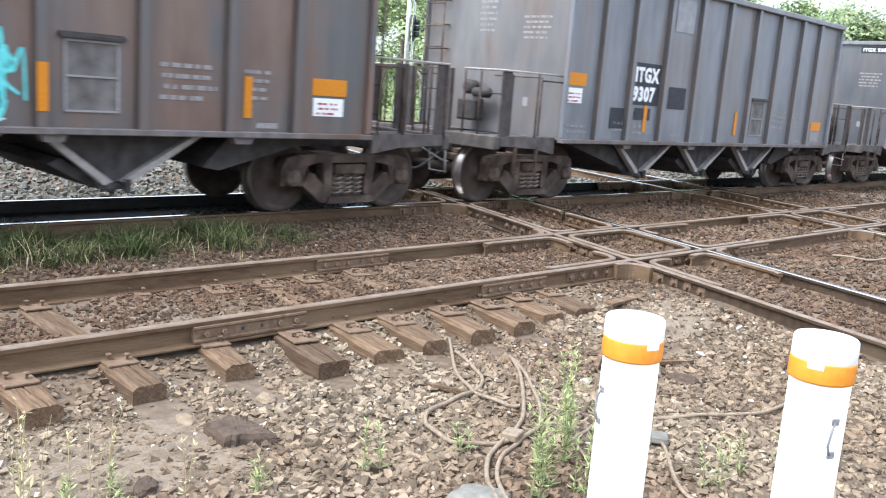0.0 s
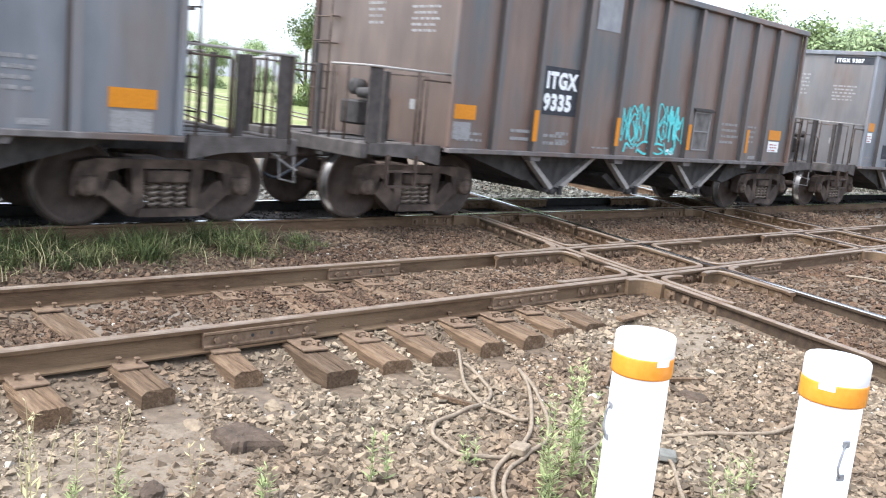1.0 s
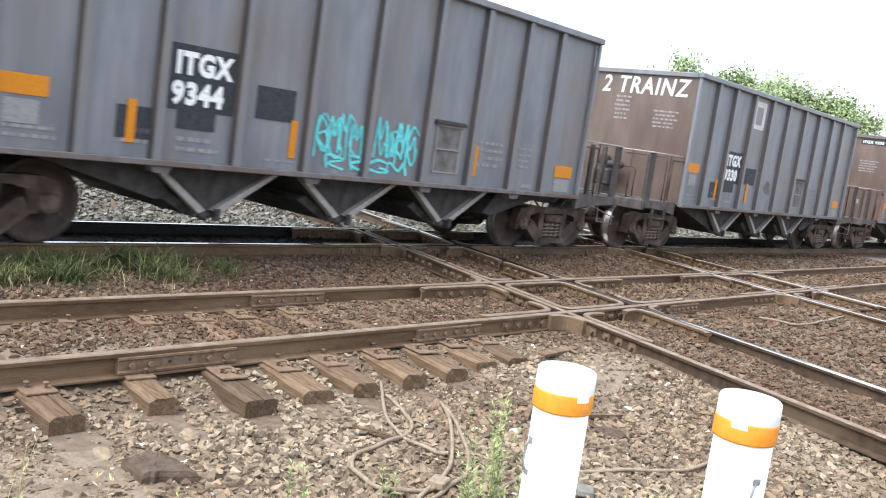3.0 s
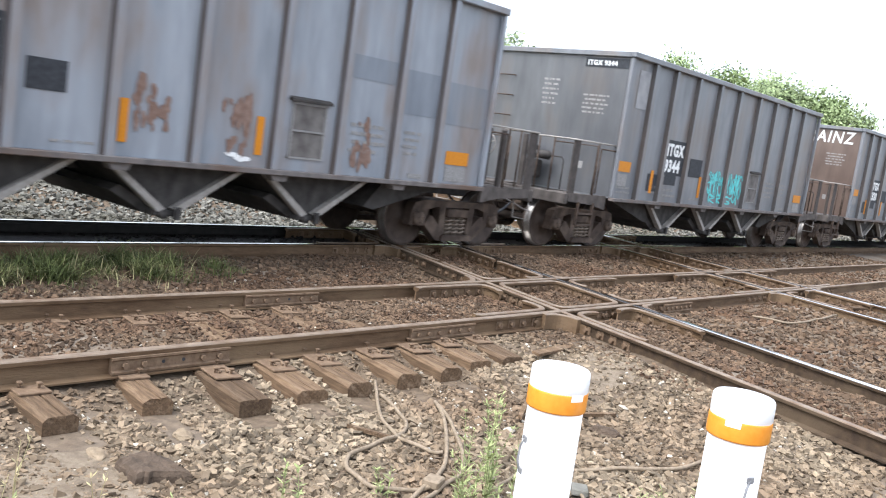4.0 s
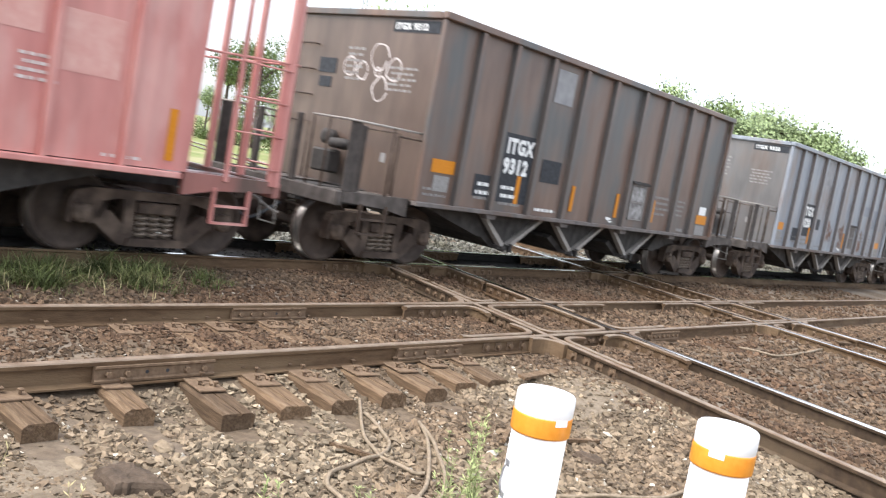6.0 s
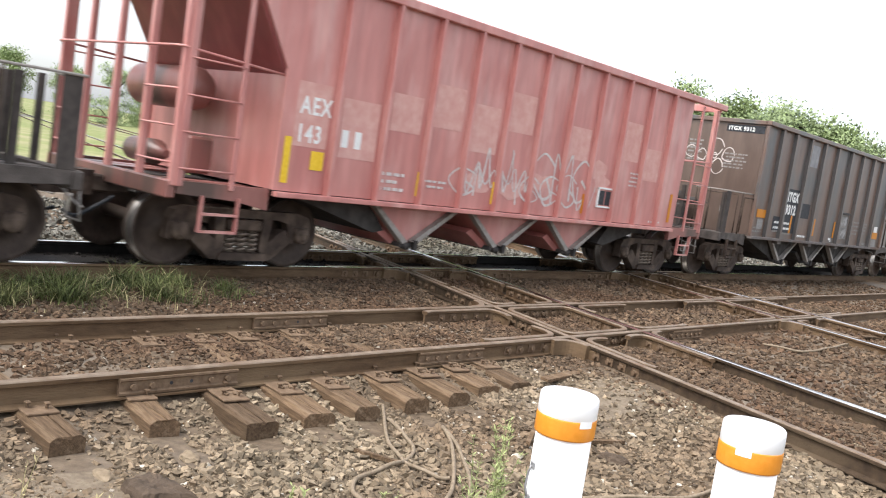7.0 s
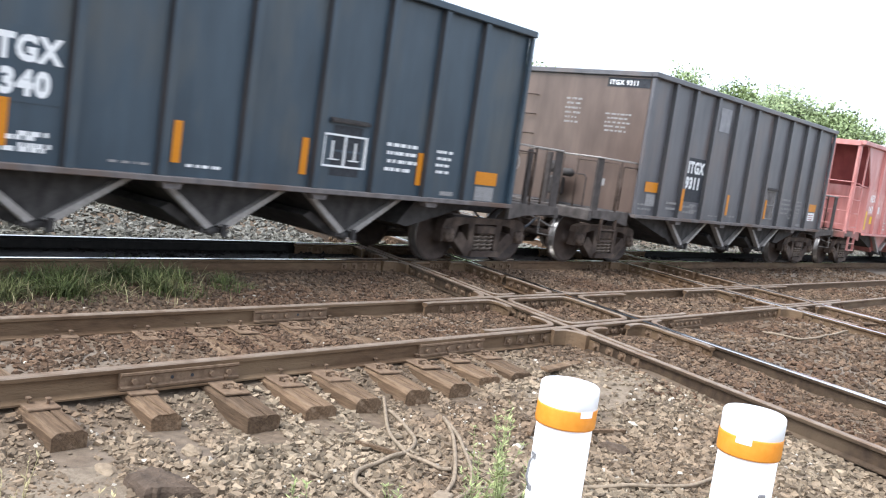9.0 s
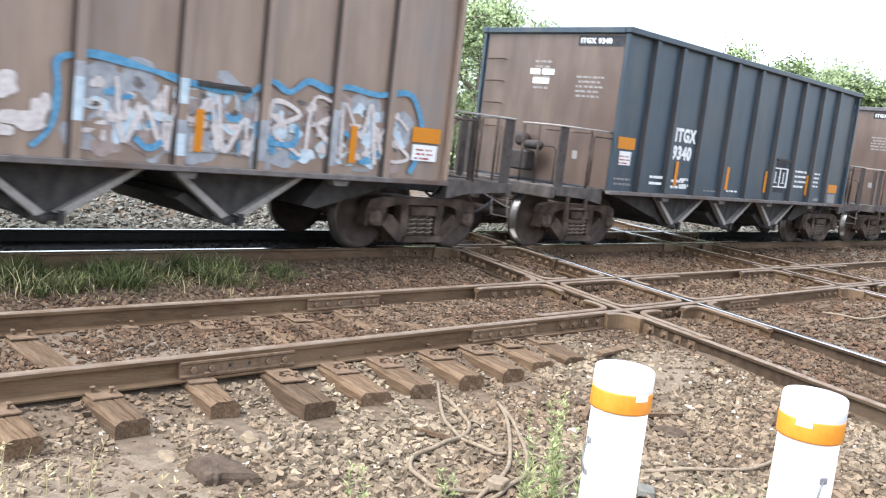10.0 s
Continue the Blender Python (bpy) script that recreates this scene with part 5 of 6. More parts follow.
    words("reporting_mark", "AEX", 0.3, pose(-4.7, -1.556, 2.02, 90), M["white_mark"], car, 0.006, squeeze=0.8)
    sprayed("car_number", car, M["white_mark"], lambda bm: [flat(bm, x, x + 0.11, 1.68, 1.9, -1.552) for x in (-4.0, -3.78)])
    words("car_number", "143", 0.3, pose(-4.72, -1.556, 1.68, 90), M["white_mark"], car, 0.006, squeeze=0.8)
    words("end_mark", "AEX", 0.13, pose(-6.322, 0.3, 3.59, 90, 0, -90), M["white_mark"], car, 0.003)
    sprayed("end_number", car, M["white_mark"], lambda bm: [box(bm, -6.325, -6.308, -0.18 - 0.1 * k, -0.1 - 0.1 * k, 3.59, 3.69) for k in range(5)])
    sprayed("graffiti", car, M["card_white"], lambda bm: (scrawl(bm, -1.6, 1.7, 1.3, 2.1, 6, 0.024, 101, y=-1.553), scrawl(bm, -1.9, 1.9, 1.2, 1.75, 7, 0.02, 102, y=-1.553)), "pale sprayed bubble letters")
    sprayed("graffiti_fill", car, M["pale_red"], lambda bm: [blot(bm, x, z, 0.28, 0.14, 110 + k, -1.551) for k, (x, z) in enumerate(((1.95, 1.95), (2.1, 1.72), (-1.3, 1.45), (-0.4, 1.4), (0.3, 1.6)))])
    for x0, x1, z0, z1 in ((-4.76, -4.24, 1.62, 2.4), (-4.04, -3.4, 1.55, 2.3), (-3.2, -2.62, 2.0, 2.5), (-2.4, -1.78, 2.15, 2.75), (-1.55, -0.95, 1.9, 2.6), (-0.72, -0.1, 2.3, 2.9), (0.92, 1.55, 2.05, 2.6), (2.6, 3.2, 2.2, 2.9), (3.4, 4.02, 1.9, 2.5)):
        sprayed("repainted_patch", car, M["pale_red"], lambda bm: flat(bm, x0, x1, z0, z1, -1.552, 0.002))
    sprayed("card_frame", car, M["white_mark"], lambda bm: [box(bm, *q, -1.575, -1.55, *z) for q, z in (((2.02, 2.06), (1.3, 1.66)), ((2.5, 2.54), (1.3, 1.66)), ((2.02, 2.54), (1.3, 1.33)), ((2.02, 2.54), (1.63, 1.66)))])
    sprayed("card", car, M["black_mark"], lambda bm: (flat(bm, 2.08, 2.26, 1.35, 1.6), flat(bm, 2.3, 2.48, 1.35, 1.6)))
    sprayed("stencil", car, M["card_white"], lambda bm: (bars(bm, 3.0, 3.45, 1.75, 2.05, 4, 2, 21), bars(bm, -3.3, -2.8, 1.2, 1.5, 3, 2, 22), bars(bm, -2.4, -1.9, 1.3, 1.45, 2, 1, 23), bars(bm, 3.9, 4.5, 1.12, 1.2, 1, 3, 24)))
    cars.append((car, i))


M["pale_red"] = mat("pale_red_paint", (0.58, 0.3, 0.26), (0.65, 0.39, 0.345), 8, 0.8, 0, 0.1)
red_car(6)

# ---- two white bollards by the camera ----
def bollard(x, y, top, base, lean, turn, loop):
    p = thing("bollard", "white plastic bollard with an orange reflective band standing in gravel", "bollard", pose(x, y, base, 0, lean, turn), "bollards")
    h, r = top - base, 0.095
    bm = bmesh.new()
    lathe(bm, [(r, -0.05), (r * 1.0, 0.55), (r * 0.985, 0.56), (r * 0.985, h - 0.03)], 40)
    part("sleeve", bm, M["post"], p)
    bm = bmesh.new()
    lathe(bm, [(r * 1.045, h - 0.125), (r * 1.045, h - 0.02), (r * 1.03, h - 0.006), (r * 0.98, h), (r * 0.3, h + 0.006)], 40)
    part("cap", bm, M["post"], p, "white domed cap")
    bm = bmesh.new()
    lathe(bm, [(r * 1.05, h - 0.135), (r * 1.062, h - 0.13), (r * 1.062, h - 0.072), (r * 1.05, h - 0.068)], 40)
    part("band", bm, M["post_band"], p, "orange reflective band")
    bm = bmesh.new()
    n = 6
    for k in range(n):
        a0, a1 = -0.28 + 0.5 * k / n, -0.28 + 0.5 * (k + 1) / n
        q = [bm.verts.new((r * 1.066 * math.cos(a), r * 1.066 * math.sin(a), z)) for a, z in ((a0, h - 0.088), (a1, h - 0.088), (a1, h - 0.064), (a0, h - 0.064))]
        bm.faces.new(q)
    part("tab", bm, M["post"], p, "white notch over the band")
    ang = radians(loop)
    for z in (h - 0.25, h - 0.36):
        bm = bmesh.new()
        box(bm, r * 0.99, r * 1.03, -0.014, 0.014, z - 0.011, z + 0.011, 0.003)
        ob = part("bracket", bm, M["galv_dark"], p)
        ob.matrix_basis = pose(0, 0, 0, 0, 0, math.degrees(ang))
    bm = bmesh.new()
    tube(bm, [(r * 1.02, 0, h - 0.25), (r * 1.06, -0.012, h - 0.275), (r * 1.06, -0.02, h - 0.33), (r * 1.02, -0.006, h - 0.36)], 0.004, 6)
    ob = part("wire_loop", bm, M["galv_dark"], p)
    ob.matrix_basis = pose(0, 0, 0, 0, 0, math.degrees(ang))


M["galv_dark"] = mat("dull_zinc", (0.22, 0.22, 0.23), (0.34, 0.34, 0.34), 30, 0.6, 0.5, 0.1)
bollard(2.48, 1.565, 1.005, -0.3, 0.0, 256, -104)
bollard(2.80, 1.065, 1.02, -0.3, 0.0, 192, 50)


# ---- cables on the gravel ----
def cable(pts, r, label):
    bm = bmesh.new()
    q = spline([(x, y, 0) for x, y in pts], 8)
    rnd = random.Random(len(pts))
    tube(bm, [(p.x, p.y, ground_z(p.x, p.y) + r + 0.022 + 0.006 * math.sin(k * 0.5)) for k, p in enumerate(q)], r, 8)
    thing("cable", label, "cable", group="cables", data=finish("cable", bm, M["cable"]))


OLD = "dusty tan rubber cable looped on the gravel"
cable([(4.9, 4.78), (4.43, 4.24), (4.19, 3.87), (4.14, 3.72), (4.14, 3.5), (4.2, 3.42)], 0.013, OLD)
cable([(4.7, 4.51), (4.55, 4.17), (4.39, 3.93), (4.14, 3.78), (3.91, 3.73), (3.65, 3.68), (3.5, 3.55), (3.44, 3.36), (3.47, 3.2), (3.62, 3.1), (3.74, 3.07)], 0.014, OLD)
cable([(5.01, 4.23), (4.79, 3.95), (4.48, 3.64), (4.14, 3.34), (3.91, 3.19), (3.7, 3.1), (3.53, 3.04), (3.3, 2.87), (3.13, 2.66), (2.9, 2.3)], 0.014, OLD)
cable([(4.99, 4.19), (4.64, 3.71), (4.27, 3.31), (4.02, 3.12), (3.78, 3.05), (3.56, 2.97), (3.35, 2.84), (3.17, 2.63), (3.0, 2.25)], 0.013, OLD)
cable([(4.48, 3.01), (4.79, 2.8), (5.07, 2.62), (5.48, 2.45), (5.88, 2.43), (6.3, 2.6)], 0.013, "dusty tan rubber cable lying across the gravel")
cable([(4.55, 3.01), (4.36, 2.97), (4.06, 2.87), (3.92, 2.7), (3.84, 2.54)], 0.01, OLD)
cable([(4.48, 2.57), (4.42, 2.49), (4.05, 2.18), (3.98, 2.04)], 0.011, OLD)
cable([(11.93, 4.64), (12.06, 4.22), (12.77, 4.09), (14.04, 4.19)], 0.016, "dusty cable lying across the gravel")


# ---- lumps, slabs and scrap on the ground ----
def lump(name, x, y, size, material, label, category, seed, sink=0.3):
    rnd = random.Random(seed)
    bm = bmesh.new()
    bmesh.ops.create_icosphere(bm, subdivisions=3, radius=1)
    for v in bm.verts:
        d = 1 + 0.35 * noise.noise(v.co * 1.3 + Vector((seed, 0, 0))) + 0.15 * noise.noise(v.co * 4 + Vector((0, seed, 0)))
        v.co = Vector((v.co.x * size[0], v.co.y * size[1], v.co.z * size[2])) * d
    z = ground_z(x, y)
    thing(name, label, category, pose(x, y, z + size[2] * (1 - 2 * sink), 0, 0, rnd.uniform(0, 180)), data=finish(name, bm, material))




def broken_slab(x, y, turn, corners, height, seed):
    """A flat broken piece with sharp, uneven edges and a rough upper face."""
    rnd = random.Random(seed)
    bm = bmesh.new()
    n = 36
    rim = []
    for k in range(n):
        f = k / n * len(corners)
        a, b = corners[int(f) % len(corners)], corners[(int(f) + 1) % len(corners)]
        t = f - int(f)
        rim.append(Vector((a[0] + (b[0] - a[0]) * t + rnd.uniform(-0.008, 0.008), a[1] + (b[1] - a[1]) * t + rnd.uniform(-0.008, 0.008), 0)))
    rings = []
    for s, z in ((1.06, -0.06), (1.0, height * 0.45), (0.9, height * 0.85), (0.6, height), (0.28, height * 0.92)):
        rings.append([bm.verts.new((p.x * s, p.y * s, z + 0.014 * noise.noise((p.x * s * 22, p.y * s * 22, seed)))) for p in rim])
    top = bm.verts.new((0, 0, height))
    for a, b in zip(rings, rings[1:]):
        for k in range(n):
            bm.faces.new((a[k], a[(k + 1) % n], b[(k + 1) % n], b[k]))
    for k in range(n):
        bm.faces.new((rings[-1][k], rings[-1][(k + 1) % n], top))
    thing("asphalt_lump", "dark brown broken asphalt lump on dusty gravel", "rock", pose(x, y, ground_z(x, y), 0, 0, turn), data=finish("asphalt_lump", bm, M["dark_rock"]))


broken_slab(2.53, 4.06, -8, [(-0.14, 0.12), (0.03, 0.21), (0.11, 0.06), (0.15, -0.18), (0.0, -0.14), (-0.13, -0.12)], 0.065, 3)
lump("asphalt_lump", 1.86, 3.78, (0.09, 0.06, 0.035), M["dark_rock"], "small dark brown lump on dusty gravel", "rock", 7)
lump("flat_stone", 2.96, 4.43, (0.075, 0.055, 0.03), M["stone"], "flat brown stone on the gravel", "rock", 11)
lump("flat_stone", 2.42, 4.42, (0.09, 0.05, 0.02), M["stone"], "flat brown stone on the gravel", "rock", 12)
lump("pale_slab", 3.06, 2.7, (0.17, 0.12, 0.04), M["gravel_grey"], "pale flat stone beside the cables", "rock", 15)
lump("flat_stone", 5.75, 3.16, (0.14, 0.06, 0.05), M["dark_rock"], "dark broken stone on the gravel", "rock", 17)
for k, (x, y) in enumerate(((3.2, 3.9), (2.2, 3.3), (3.9, 2.4), (5.0, 3.5), (4.6, 2.3), (6.4, 3.4), (3.0, 3.2))):
    lump("stone", x, y, (0.045, 0.035, 0.025), M["stone_light"] if k % 2 else M["stone"], "loose angular stone lying on finer ballast", "stone", 20 + k)
bm = bmesh.new()
box(bm, -0.06, 0.06, -0.05, 0.05, -0.02, 0.03, 0.008)
thing("junction_box", "small grey cable junction box on the gravel", "junction box", pose(3.75, 3.09, ground_z(3.75, 3.09) + 0.05, 0, 0, 20), data=finish("junction_box", bm, M["cable"]))
bm = bmesh.new()
box(bm, -0.08, 0.08, -0.05, 0.05, -0.02, 0.02, 0.006)
thing("metal_block", "flat pale metal block on the gravel", "scrap metal", pose(4.53, 2.6, ground_z(4.53, 2.6) + 0.04, 0, 6, 35), data=finish("metal_block", bm, M["gravel_grey"]))
for k, (x, y, l, a, lab) in enumerate(((4.03, 3.92, 0.36, 105, "splintered brown wooden stick on the gravel"), (5.5, 3.75, 0.5, 30, "splintered grey wooden stick on the gravel"),
                                       (6.0, 3.4, 0.4, -20, "splintered grey wooden stick on the gravel"), (12.6, 4.9, 0.9, 10, "short weathered plank on the gravel"),
                                       (15.6, 4.2, 1.1, -12, "short weathered plank on the gravel"), (7.1, 4.6, 0.8, 8, "thin brown board on the dirt"))):
    bm = bmesh.new()
    w = 0.018 if l < 0.6 else 0.05
    prism(bm, [(-l / 2, -w), (l / 2 - 0.04, -w * 0.8), (l / 2, 0), (l / 2 - 0.06, w), (-l / 2 + 0.03, w * 0.9)], -0.012, 0.014, "z")
    thing("wood_scrap", lab, "wood scrap", pose(x, y, ground_z(x, y) + 0.035, 3, 2, a), data=finish("wood_scrap", bm, M["tie"]))


# ---- grass and weeds ----
def blades(name, label, spots, material, seed):
    """spots: x, y, spread, count, height"""
    rnd = random.Random(seed)
    verts, faces = [], []
    for x0, y0, sp, n, h0 in spots:
        for _ in range(n):
            a, r = rnd.uniform(0, math.tau), sp * math.sqrt(rnd.random())
            x, y = x0 + r * math.cos(a), y0 + r * math.sin(a)
            z = ground_z(x, y) - 0.01
            h = h0 * rnd.uniform(0.4, 1.1)
            w = rnd.uniform(0.0025, 0.006)
            d = rnd.uniform(0, math.tau)
            lx, ly = math.cos(d), math.sin(d)
            bend = h * rnd.uniform(0.25, 1.7)
            b = len(verts)
            for t, ww in ((0, 1.0), (0.45, 0.9), (0.8, 0.55), (1.0, 0.05)):
                ox, oz = bend * t * t, h * (t - 0.25 * t * t * bend / h)
                verts.append((x + lx * ox - ly * w * ww, y + ly * ox + lx * w * ww, z + oz))
                verts.append((x + lx * ox + ly * w * ww, y + ly * ox - lx * w * ww, z + oz))
            faces += [(b + 2 * k, b + 2 * k + 1, b + 2 * k + 3, b + 2 * k + 2) for k in range(3)]
    me = bpy.data.meshes.new(name)
    me.from_pydata(verts, [], faces)
    me.shade_flat()
    me.materials.append(material)
    thing(name, label, "grass", kind="stuff", data=me)


rg = random.Random(4)
blades("grass", "tufts of green and straw-coloured grass beside the rail",
       [(rg.uniform(1.4, 5.4), rg.uniform(8.2, 9.1), rg.uniform(0.06, 0.26), 75, rg.uniform(0.08, 0.33)) for _ in range(105)] + [(rg.uniform(5.2, 6.2), rg.uniform(8.3, 8.95), 0.12, 40, rg.uniform(0.1, 0.26)) for _ in range(12)], M["grass"], 1)
blades("dry_grass", "dry straw grass stems beside the rail",
       [(rg.uniform(1.6, 5.8), rg.uniform(7.95, 9.1), 0.3, 16, rg.uniform(0.08, 0.3)) for _ in range(45)], M["dry"], 2)


def weed(x, y, h, seed, lush):
    rnd = random.Random(seed)
    z = ground_z(x, y)
    w = thing("weed", "slender green weed growing from the gravel" if lush else "thin dry weed stalk growing from the gravel", "weed", pose(x, y, z), "weeds")
    for s in range(3 if lush else 2):
        bm = bmesh.new()
        a = rnd.uniform(0, math.tau)
        lean = rnd.uniform(0.03, 0.16) * h
        hh = h * rnd.uniform(0.65, 1.0)
        c = (rnd.uniform(-0.04, 0.04), rnd.uniform(-0.04, 0.04))
        pts = spline([(c[0], c[1], -0.02), (c[0] + lean * 0.2 * math.cos(a), c[1] + lean * 0.2 * math.sin(a), hh * 0.5), (c[0] + lean * math.cos(a), c[1] + lean * math.sin(a), hh)], 5)
        tube(bm, pts, [0.0035 * (1 - 0.7 * k / len(pts)) for k in range(len(pts))], 4)
        st = part("stem", bm, M["dry"] if not lush else M["weed"], w)
        bm = bmesh.new()
        for k in range(int((60 if lush else 16) * hh / 0.5)):
            t = rnd.uniform(0.12, 1.0)
            p = pts[min(int(t * len(pts)), len(pts) - 1)]
            b, l = rnd.uniform(0, math.tau), rnd.uniform(0.025, 0.07) * (1.15 - 0.6 * t)
            d = Vector((math.cos(b), math.sin(b), rnd.uniform(0.1, 0.9)))
            s_ = Vector((-math.sin(b), math.cos(b), 0)) * l * 0.13
            q = [bm.verts.new(p), bm.verts.new(p + d * l * 0.5 + s_), bm.verts.new(p + d * l), bm.verts.new(p + d * l * 0.5 - s_)]
            bm.faces.new(q)
        part("leaves", bm, M["weed"] if lush else M["dry"], w)


for k, (x, y, h) in enumerate(((3.47, 2.61, 0.62), (3.78, 2.72, 0.7), (3.31, 2.52, 0.5), (4.14, 3.02, 0.62), (3.6, 2.75, 0.55), (3.95, 2.85, 0.6), (3.55, 2.45, 0.45), (3.9, 2.6, 0.5), (3.7, 2.3, 0.5), (4.22, 2.08, 0.3), (4.5, 2.1, 0.25), (4.9, 2.0, 0.25), (2.27, 3.44, 0.2), (2.86, 3.27, 0.3), (3.4, 3.16, 0.22), (1.6, 3.5, 0.3), (1.45, 3.7, 0.25))):
    weed(x, y, h, k, True)
for k, (x, y, h) in enumerate(((1.39, 3.92, 0.5), (1.49, 3.85, 0.45), (1.72, 3.83, 0.45), (1.37, 4.07, 0.4), (1.3, 3.8, 0.55), (1.6, 3.75, 0.4), (2.0, 3.6, 0.35))):
    weed(x, y, h, 50 + k, False)

# ---- distance: grass verge, trees, signal mast ----
def verge():
    verts, n = [], 0
    xs = [-300 + 20 * k for k in range(46)]
    ys = [20, 24, 30, 40, 60, 90, 140, 220, 400]
    for y in ys:
        for x in xs:
            verts.append((x, y, ground_z(x, y) + 0.1 * smooth(20, 24, y) - 0.1 * (y == 20) + 1.5 * smooth(140, 300, y)))
    w = len(xs)
    me = bpy.data.meshes.new("verge")
    me.from_pydata(verts, [], [(j * w + i, j * w + i + 1, (j + 1) * w + i + 1, (j + 1) * w + i) for j in range(len(ys) - 1) for i in range(w - 1)])
    me.materials.append(mat("verge_grass", (0.12, 0.15, 0.04), (0.24, 0.25, 0.09), 1.5, 0.9, 0, 0.8, stain=(0.3, 0.26, 0.15), stain_scale=0.15, fine=12))
    thing("grass_verge", "yellowish green grass beyond the tracks", "grass", kind="structure", data=me)


verge()

# the crossing tracks run on beyond the grass on low gravel beds
for a, b in ((0, 1), (2, 3)):
    bm = bmesh.new()
    for y0, y1 in ((19, 130),):
        p, q = [Vector((*on(CROSS[k], y), -0.12)) for y in (y0, y1) for k in (a,)], [Vector((*on(CROSS[k], y), -0.12)) for y in (y0, y1) for k in (b,)]
        top = [p[0] - Vector((0.7, 0, 0)), q[0] + Vector((0.7, 0, 0)), q[1] + Vector((0.7, 0, 0)), p[1] - Vector((0.7, 0, 0))]
        low = [v + Vector((-0.5 if k in (0, 3) else 0.5, 0, -0.3)) for k, v in enumerate(top)]
        vt, vl = [bm.verts.new(v) for v in top], [bm.verts.new(v) for v in low]
        bm.faces.new(vt)
        for k in range(4):
            bm.faces.new((vt[k], vl[k], vl[(k + 1) % 4], vt[(k + 1) % 4]))
    thing("track_bed", "pale grey gravel bed under the crossing track", "track bed", kind="structure", data=finish("track_bed", bm, M["gravel_grey"]))


def tree_meshes(seed, h, spread):
    rnd = random.Random(seed)
    bm = bmesh.new()
    tips = []
    trunk = spline([(0, 0, -0.3), (rnd.uniform(-0.2, 0.2), rnd.uniform(-0.2, 0.2), h * 0.3), (rnd.uniform(-0.4, 0.4), rnd.uniform(-0.4, 0.4), h * 0.8)], 4)
    tube(bm, trunk, [0.24 * (1 - 0.75 * k / len(trunk)) for k in range(len(trunk))], 7)
    for k in range(20):
        t = rnd.uniform(0.12, 0.98)
        p = trunk[min(int(t * len(trunk)), len(trunk) - 1)]
        a = rnd.uniform(0, math.tau)
        l = spread * rnd.uniform(0.5, 1.0) * (1.15 - 0.6 * t)
        q = p + Vector((math.cos(a) * l, math.sin(a) * l, l * rnd.uniform(0.2, 0.8)))
        mid = (p + q) / 2 + Vector((0, 0, 0.15 * l))
        tube(bm, [p, mid, q], [0.09, 0.06, 0.025], 5)
        tips += [q, mid, (q + mid) / 2 + Vector((rnd.uniform(-0.5, 0.5), rnd.uniform(-0.5, 0.5), rnd.uniform(0, 0.7)))]
    tips += [trunk[-1] + Vector((rnd.uniform(-0.9, 0.9), rnd.uniform(-0.9, 0.9), rnd.uniform(0, h * 0.16))) for _ in range(7)]
    wood = finish("trunk", bm, M["bark"])
    verts, faces = [], []
    for c in tips:
        r = rnd.uniform(0.7, 1.25) * spread * 0.34
        for _ in range(170):
            v = Vector((rnd.gauss(0, 0.34), rnd.gauss(0, 0.34), rnd.gauss(0, 0.28))) * r
            p = c + v
            u = Vector((rnd.uniform(-1, 1), rnd.uniform(-1, 1), rnd.uniform(-1, 1))).normalized()
            w = u.orthogonal().normalized()
            s = rnd.uniform(0.06, 0.12)
            b = len(verts)
            verts += [p - u * s, p + w * s * 0.55, p + u * s, p - w * s * 0.55]
            faces.append((b, b + 1, b + 2, b + 3))
    me = bpy.data.meshes.new("crown")
    me.from_pydata([tuple(v) for v in verts], [], faces)
    me.materials.append(M["leaf"])
    return wood, me


KINDS = [tree_meshes(s, h, sp) for s, h, sp in ((1, 9.0, 3.2), (2, 10.0, 3.6), (3, 8.0, 3.0), (4, 9.5, 2.6))]
rt = random.Random(9)


def tree(az_deg, dist, top):
    a = radians(az_deg)
    x, y = dist * math.cos(a), dist * math.sin(a)
    c0, c1 = on(CROSS[0], y)[0], on(CROSS[3], y)[0]
    if c0 - 5 < x < c1 + 5:      # keep clear of the crossing tracks
        x, y = x * 1.75, y * 1.75
        top *= 1.3
    k = rt.randrange(4)
    wood, crown = KINDS[k]
    f = top / (9.6, 10.8, 8.8, 10.2)[k]
    # the lower trunks stand hidden in scrub
    m = pose(x, y, ground_z(x, y) + 0.2 - 0.34 * top, 0, 0, rt.uniform(0, 360)) @ Matrix.Diagonal((f * 1.34, f * 1.34, f * 1.34, 1))
    t = thing("tree", "leafy green deciduous tree beyond the tracks", "tree", m, "background trees")
    for n_, d in (("trunk", wood), ("crown", crown)):
        ob = new(n_, d)
        ob.parent = t


for az_d, dist, top in [(12, 95, 9.6), (14.3, 90, 9.6), (16.6, 82, 7.6), (18.6, 76, 9.6), (20.6, 74, 11.6), (22.8, 72, 11.3), (24.5, 70, 11), (26, 70, 10.5), (27.8, 68, 10.6), (29.3, 66, 10),
                        (31, 70, 8.5), (33, 74, 7.0), (35.8, 78, 10.5), (37.6, 78, 12.2), (40, 70, 11.6), (42, 60, 11.2), (43.7, 50, 10.6), (45.5, 46, 10.2), (47.3, 48, 10), (49, 56, 8.5),
                        (51, 66, 9.5), (53.5, 72, 9.5), (56, 72, 8.5), (58.5, 74, 6.5), (61, 76, 6), (63.5, 74, 6.8), (66, 76, 6), (69, 74, 6.5), (72, 76, 6), (75, 78, 7)]:
    tree(az_d + rt.uniform(-0.4, 0.4), dist + rt.uniform(-3, 3), top * rt.uniform(0.93, 1.05))
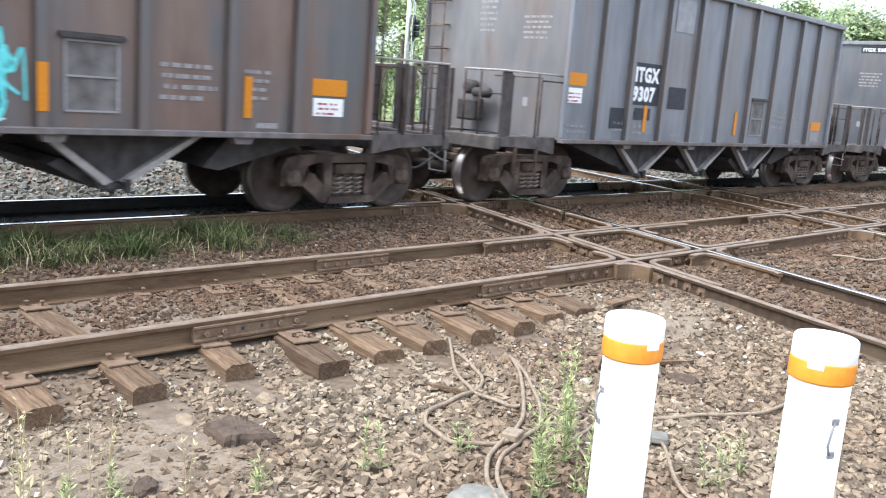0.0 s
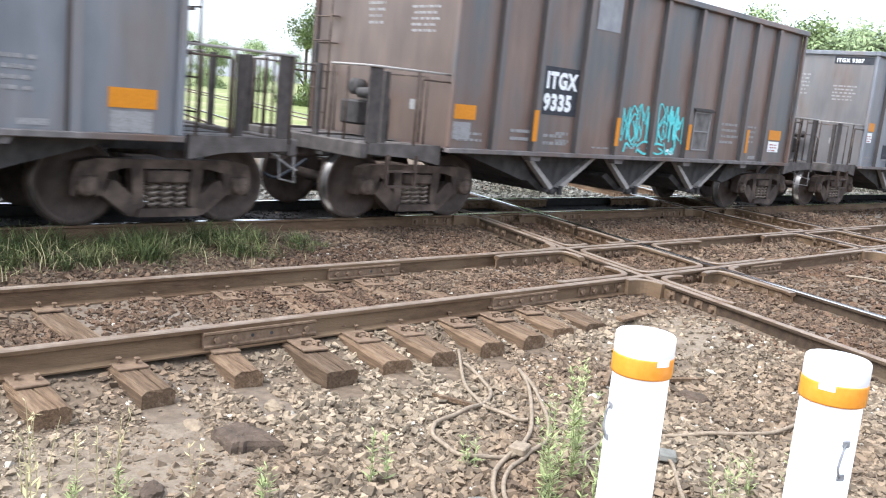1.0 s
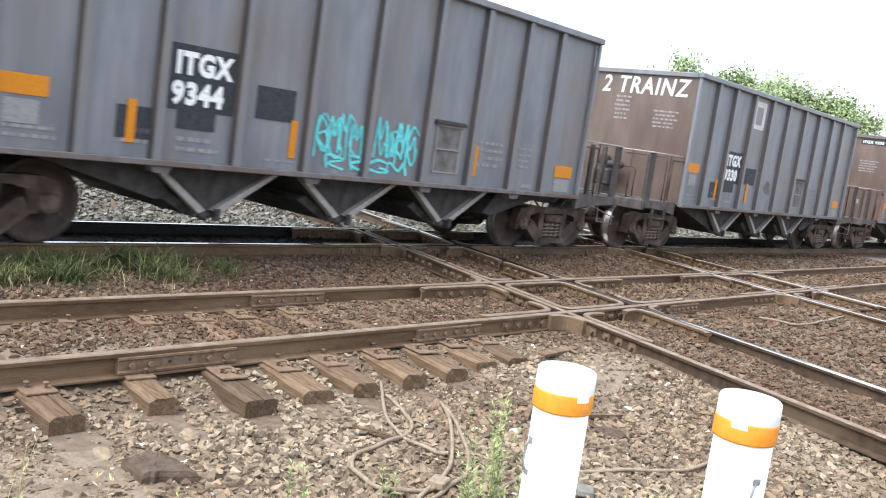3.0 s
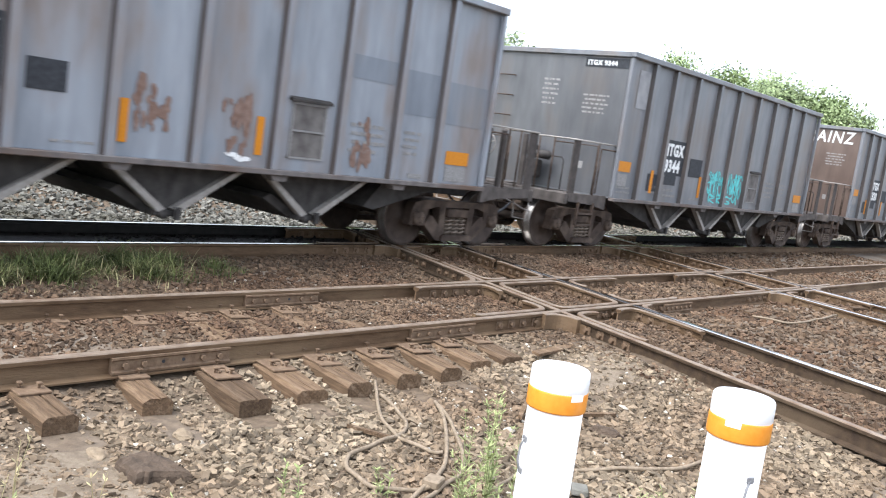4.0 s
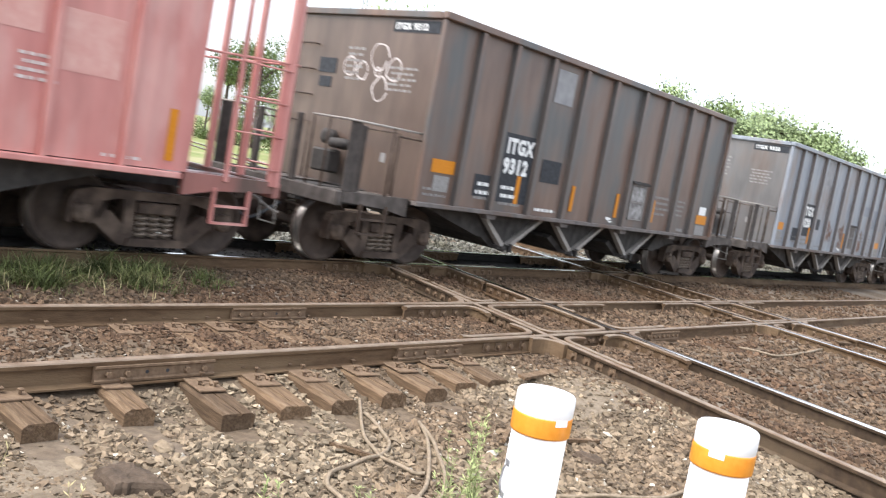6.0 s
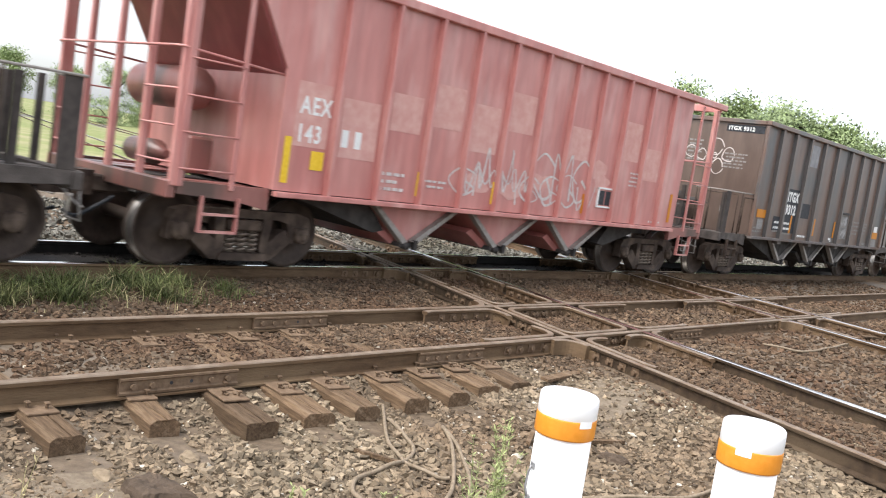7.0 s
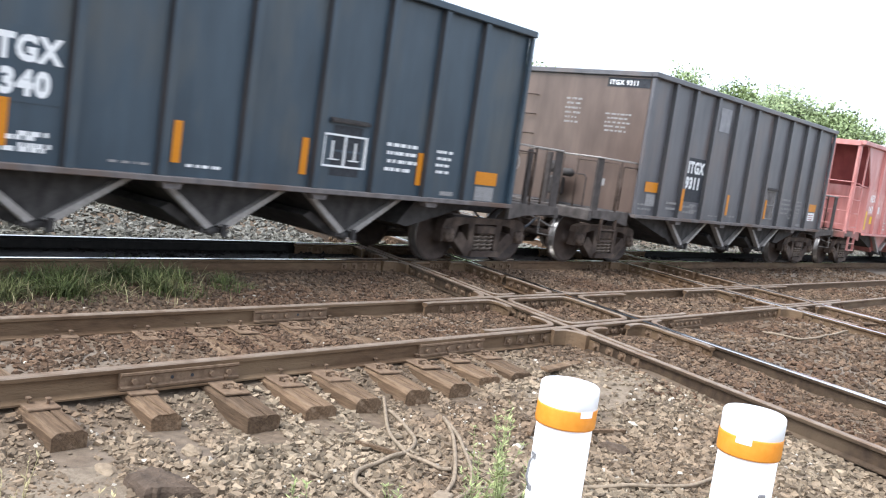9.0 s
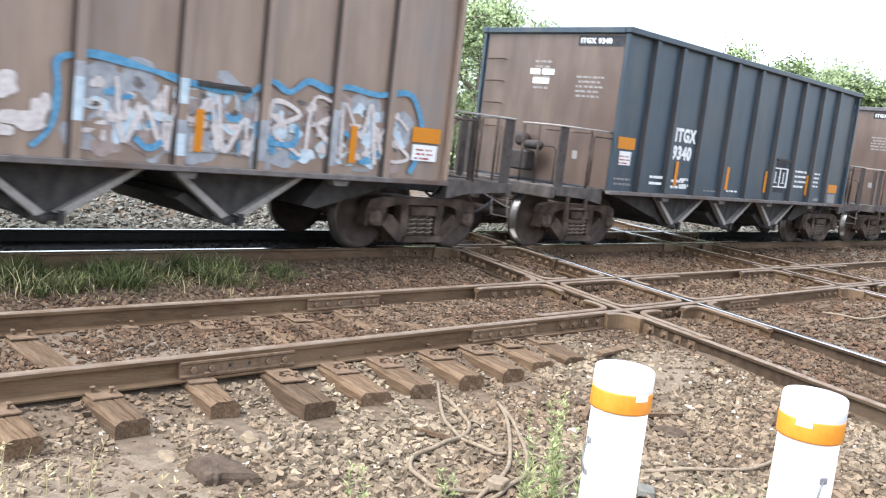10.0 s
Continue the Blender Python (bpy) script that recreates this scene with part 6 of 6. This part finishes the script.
for k in range(16):
    tree(11 + 4.2 * k + rt.uniform(-0.5, 0.5), 92 + rt.uniform(-6, 10), rt.uniform(4.5, 6.5) + (2.5 if 19 < 11 + 4.2 * k < 31 else 0))


def signal_mast(x, y):
    s = thing("signal_mast", "white railway signal mast with a ladder and black signal heads", "railway signal", pose(x, y, ground_z(x, y), 0, 0, 40))
    bm = bmesh.new()
    tube(bm, [(0, 0, -0.1), (0, 0, 7.6)], 0.085, 10)
    part("pole", bm, M["galv"], s)
    bm = bmesh.new()
    for dx in (0.55, 0.95):
        tube(bm, [(dx, -0.1, 0), (dx - 0.1, -0.1, 7.4)], 0.022, 5)
    for k in range(22):
        tube(bm, [(0.55, -0.1, 0.4 + 0.32 * k), (0.95, -0.1, 0.4 + 0.32 * k)], 0.014, 4)
    for z in (1.6, 3.4, 5.2, 7.0):
        tube(bm, [(0, 0, z), (0.9, -0.1, z)], 0.02, 4)
    part("ladder", bm, M["galv"], s)
    for z in (3.9, 5.3):
        bm = bmesh.new()
        prism(bm, [(0.3 * math.cos(k * math.tau / 14), z + 0.48 * math.sin(k * math.tau / 14)) for k in range(14)], -0.24, -0.20)
        for dz in (-0.22, 0.0, 0.22):
            lathe(bm, [(0.09, -0.42), (0.1, -0.24)], 10, "y", (0, 0, z + dz))
        part("signal_head", bm, M["black_mark"], s, "black oval signal head")
    bm = bmesh.new()
    box(bm, -0.35, 0.35, -0.3, 0.3, 0.0, 1.1, 0.03)
    part("relay_box", bm, M["galv"], s)


signal_mast(21.9, 24.7)


def motions():
    for car, i in cars:
        walk(car, [(t, pose(START + slack - PITCH * i + SPEED * t, YT, 0)) for t, slack in SLACK])
    # the wheels roll without slip
    for w, x in wheelsets:
        walk(w, [(k / 30, pose(x, 0, 0.457, 0, math.degrees(SPEED * k / 30 / 0.457) % 360)) for k in range(301)])


# the train surges a little as its couplings take up slack
SLACK = [(0, 0.06), (0.5, -0.08), (1, -0.08), (1.5, 0.18), (2, 0.02), (2.5, 0.05), (4, 0.18), (4.5, 0.36), (5, 0.32), (5.5, 0.15), (6, 0.18), (7.5, -0.04), (8, 0.04), (8.5, 0.06), (9, -0.08), (9.5, 0.0), (10, -0.03)]
motions()
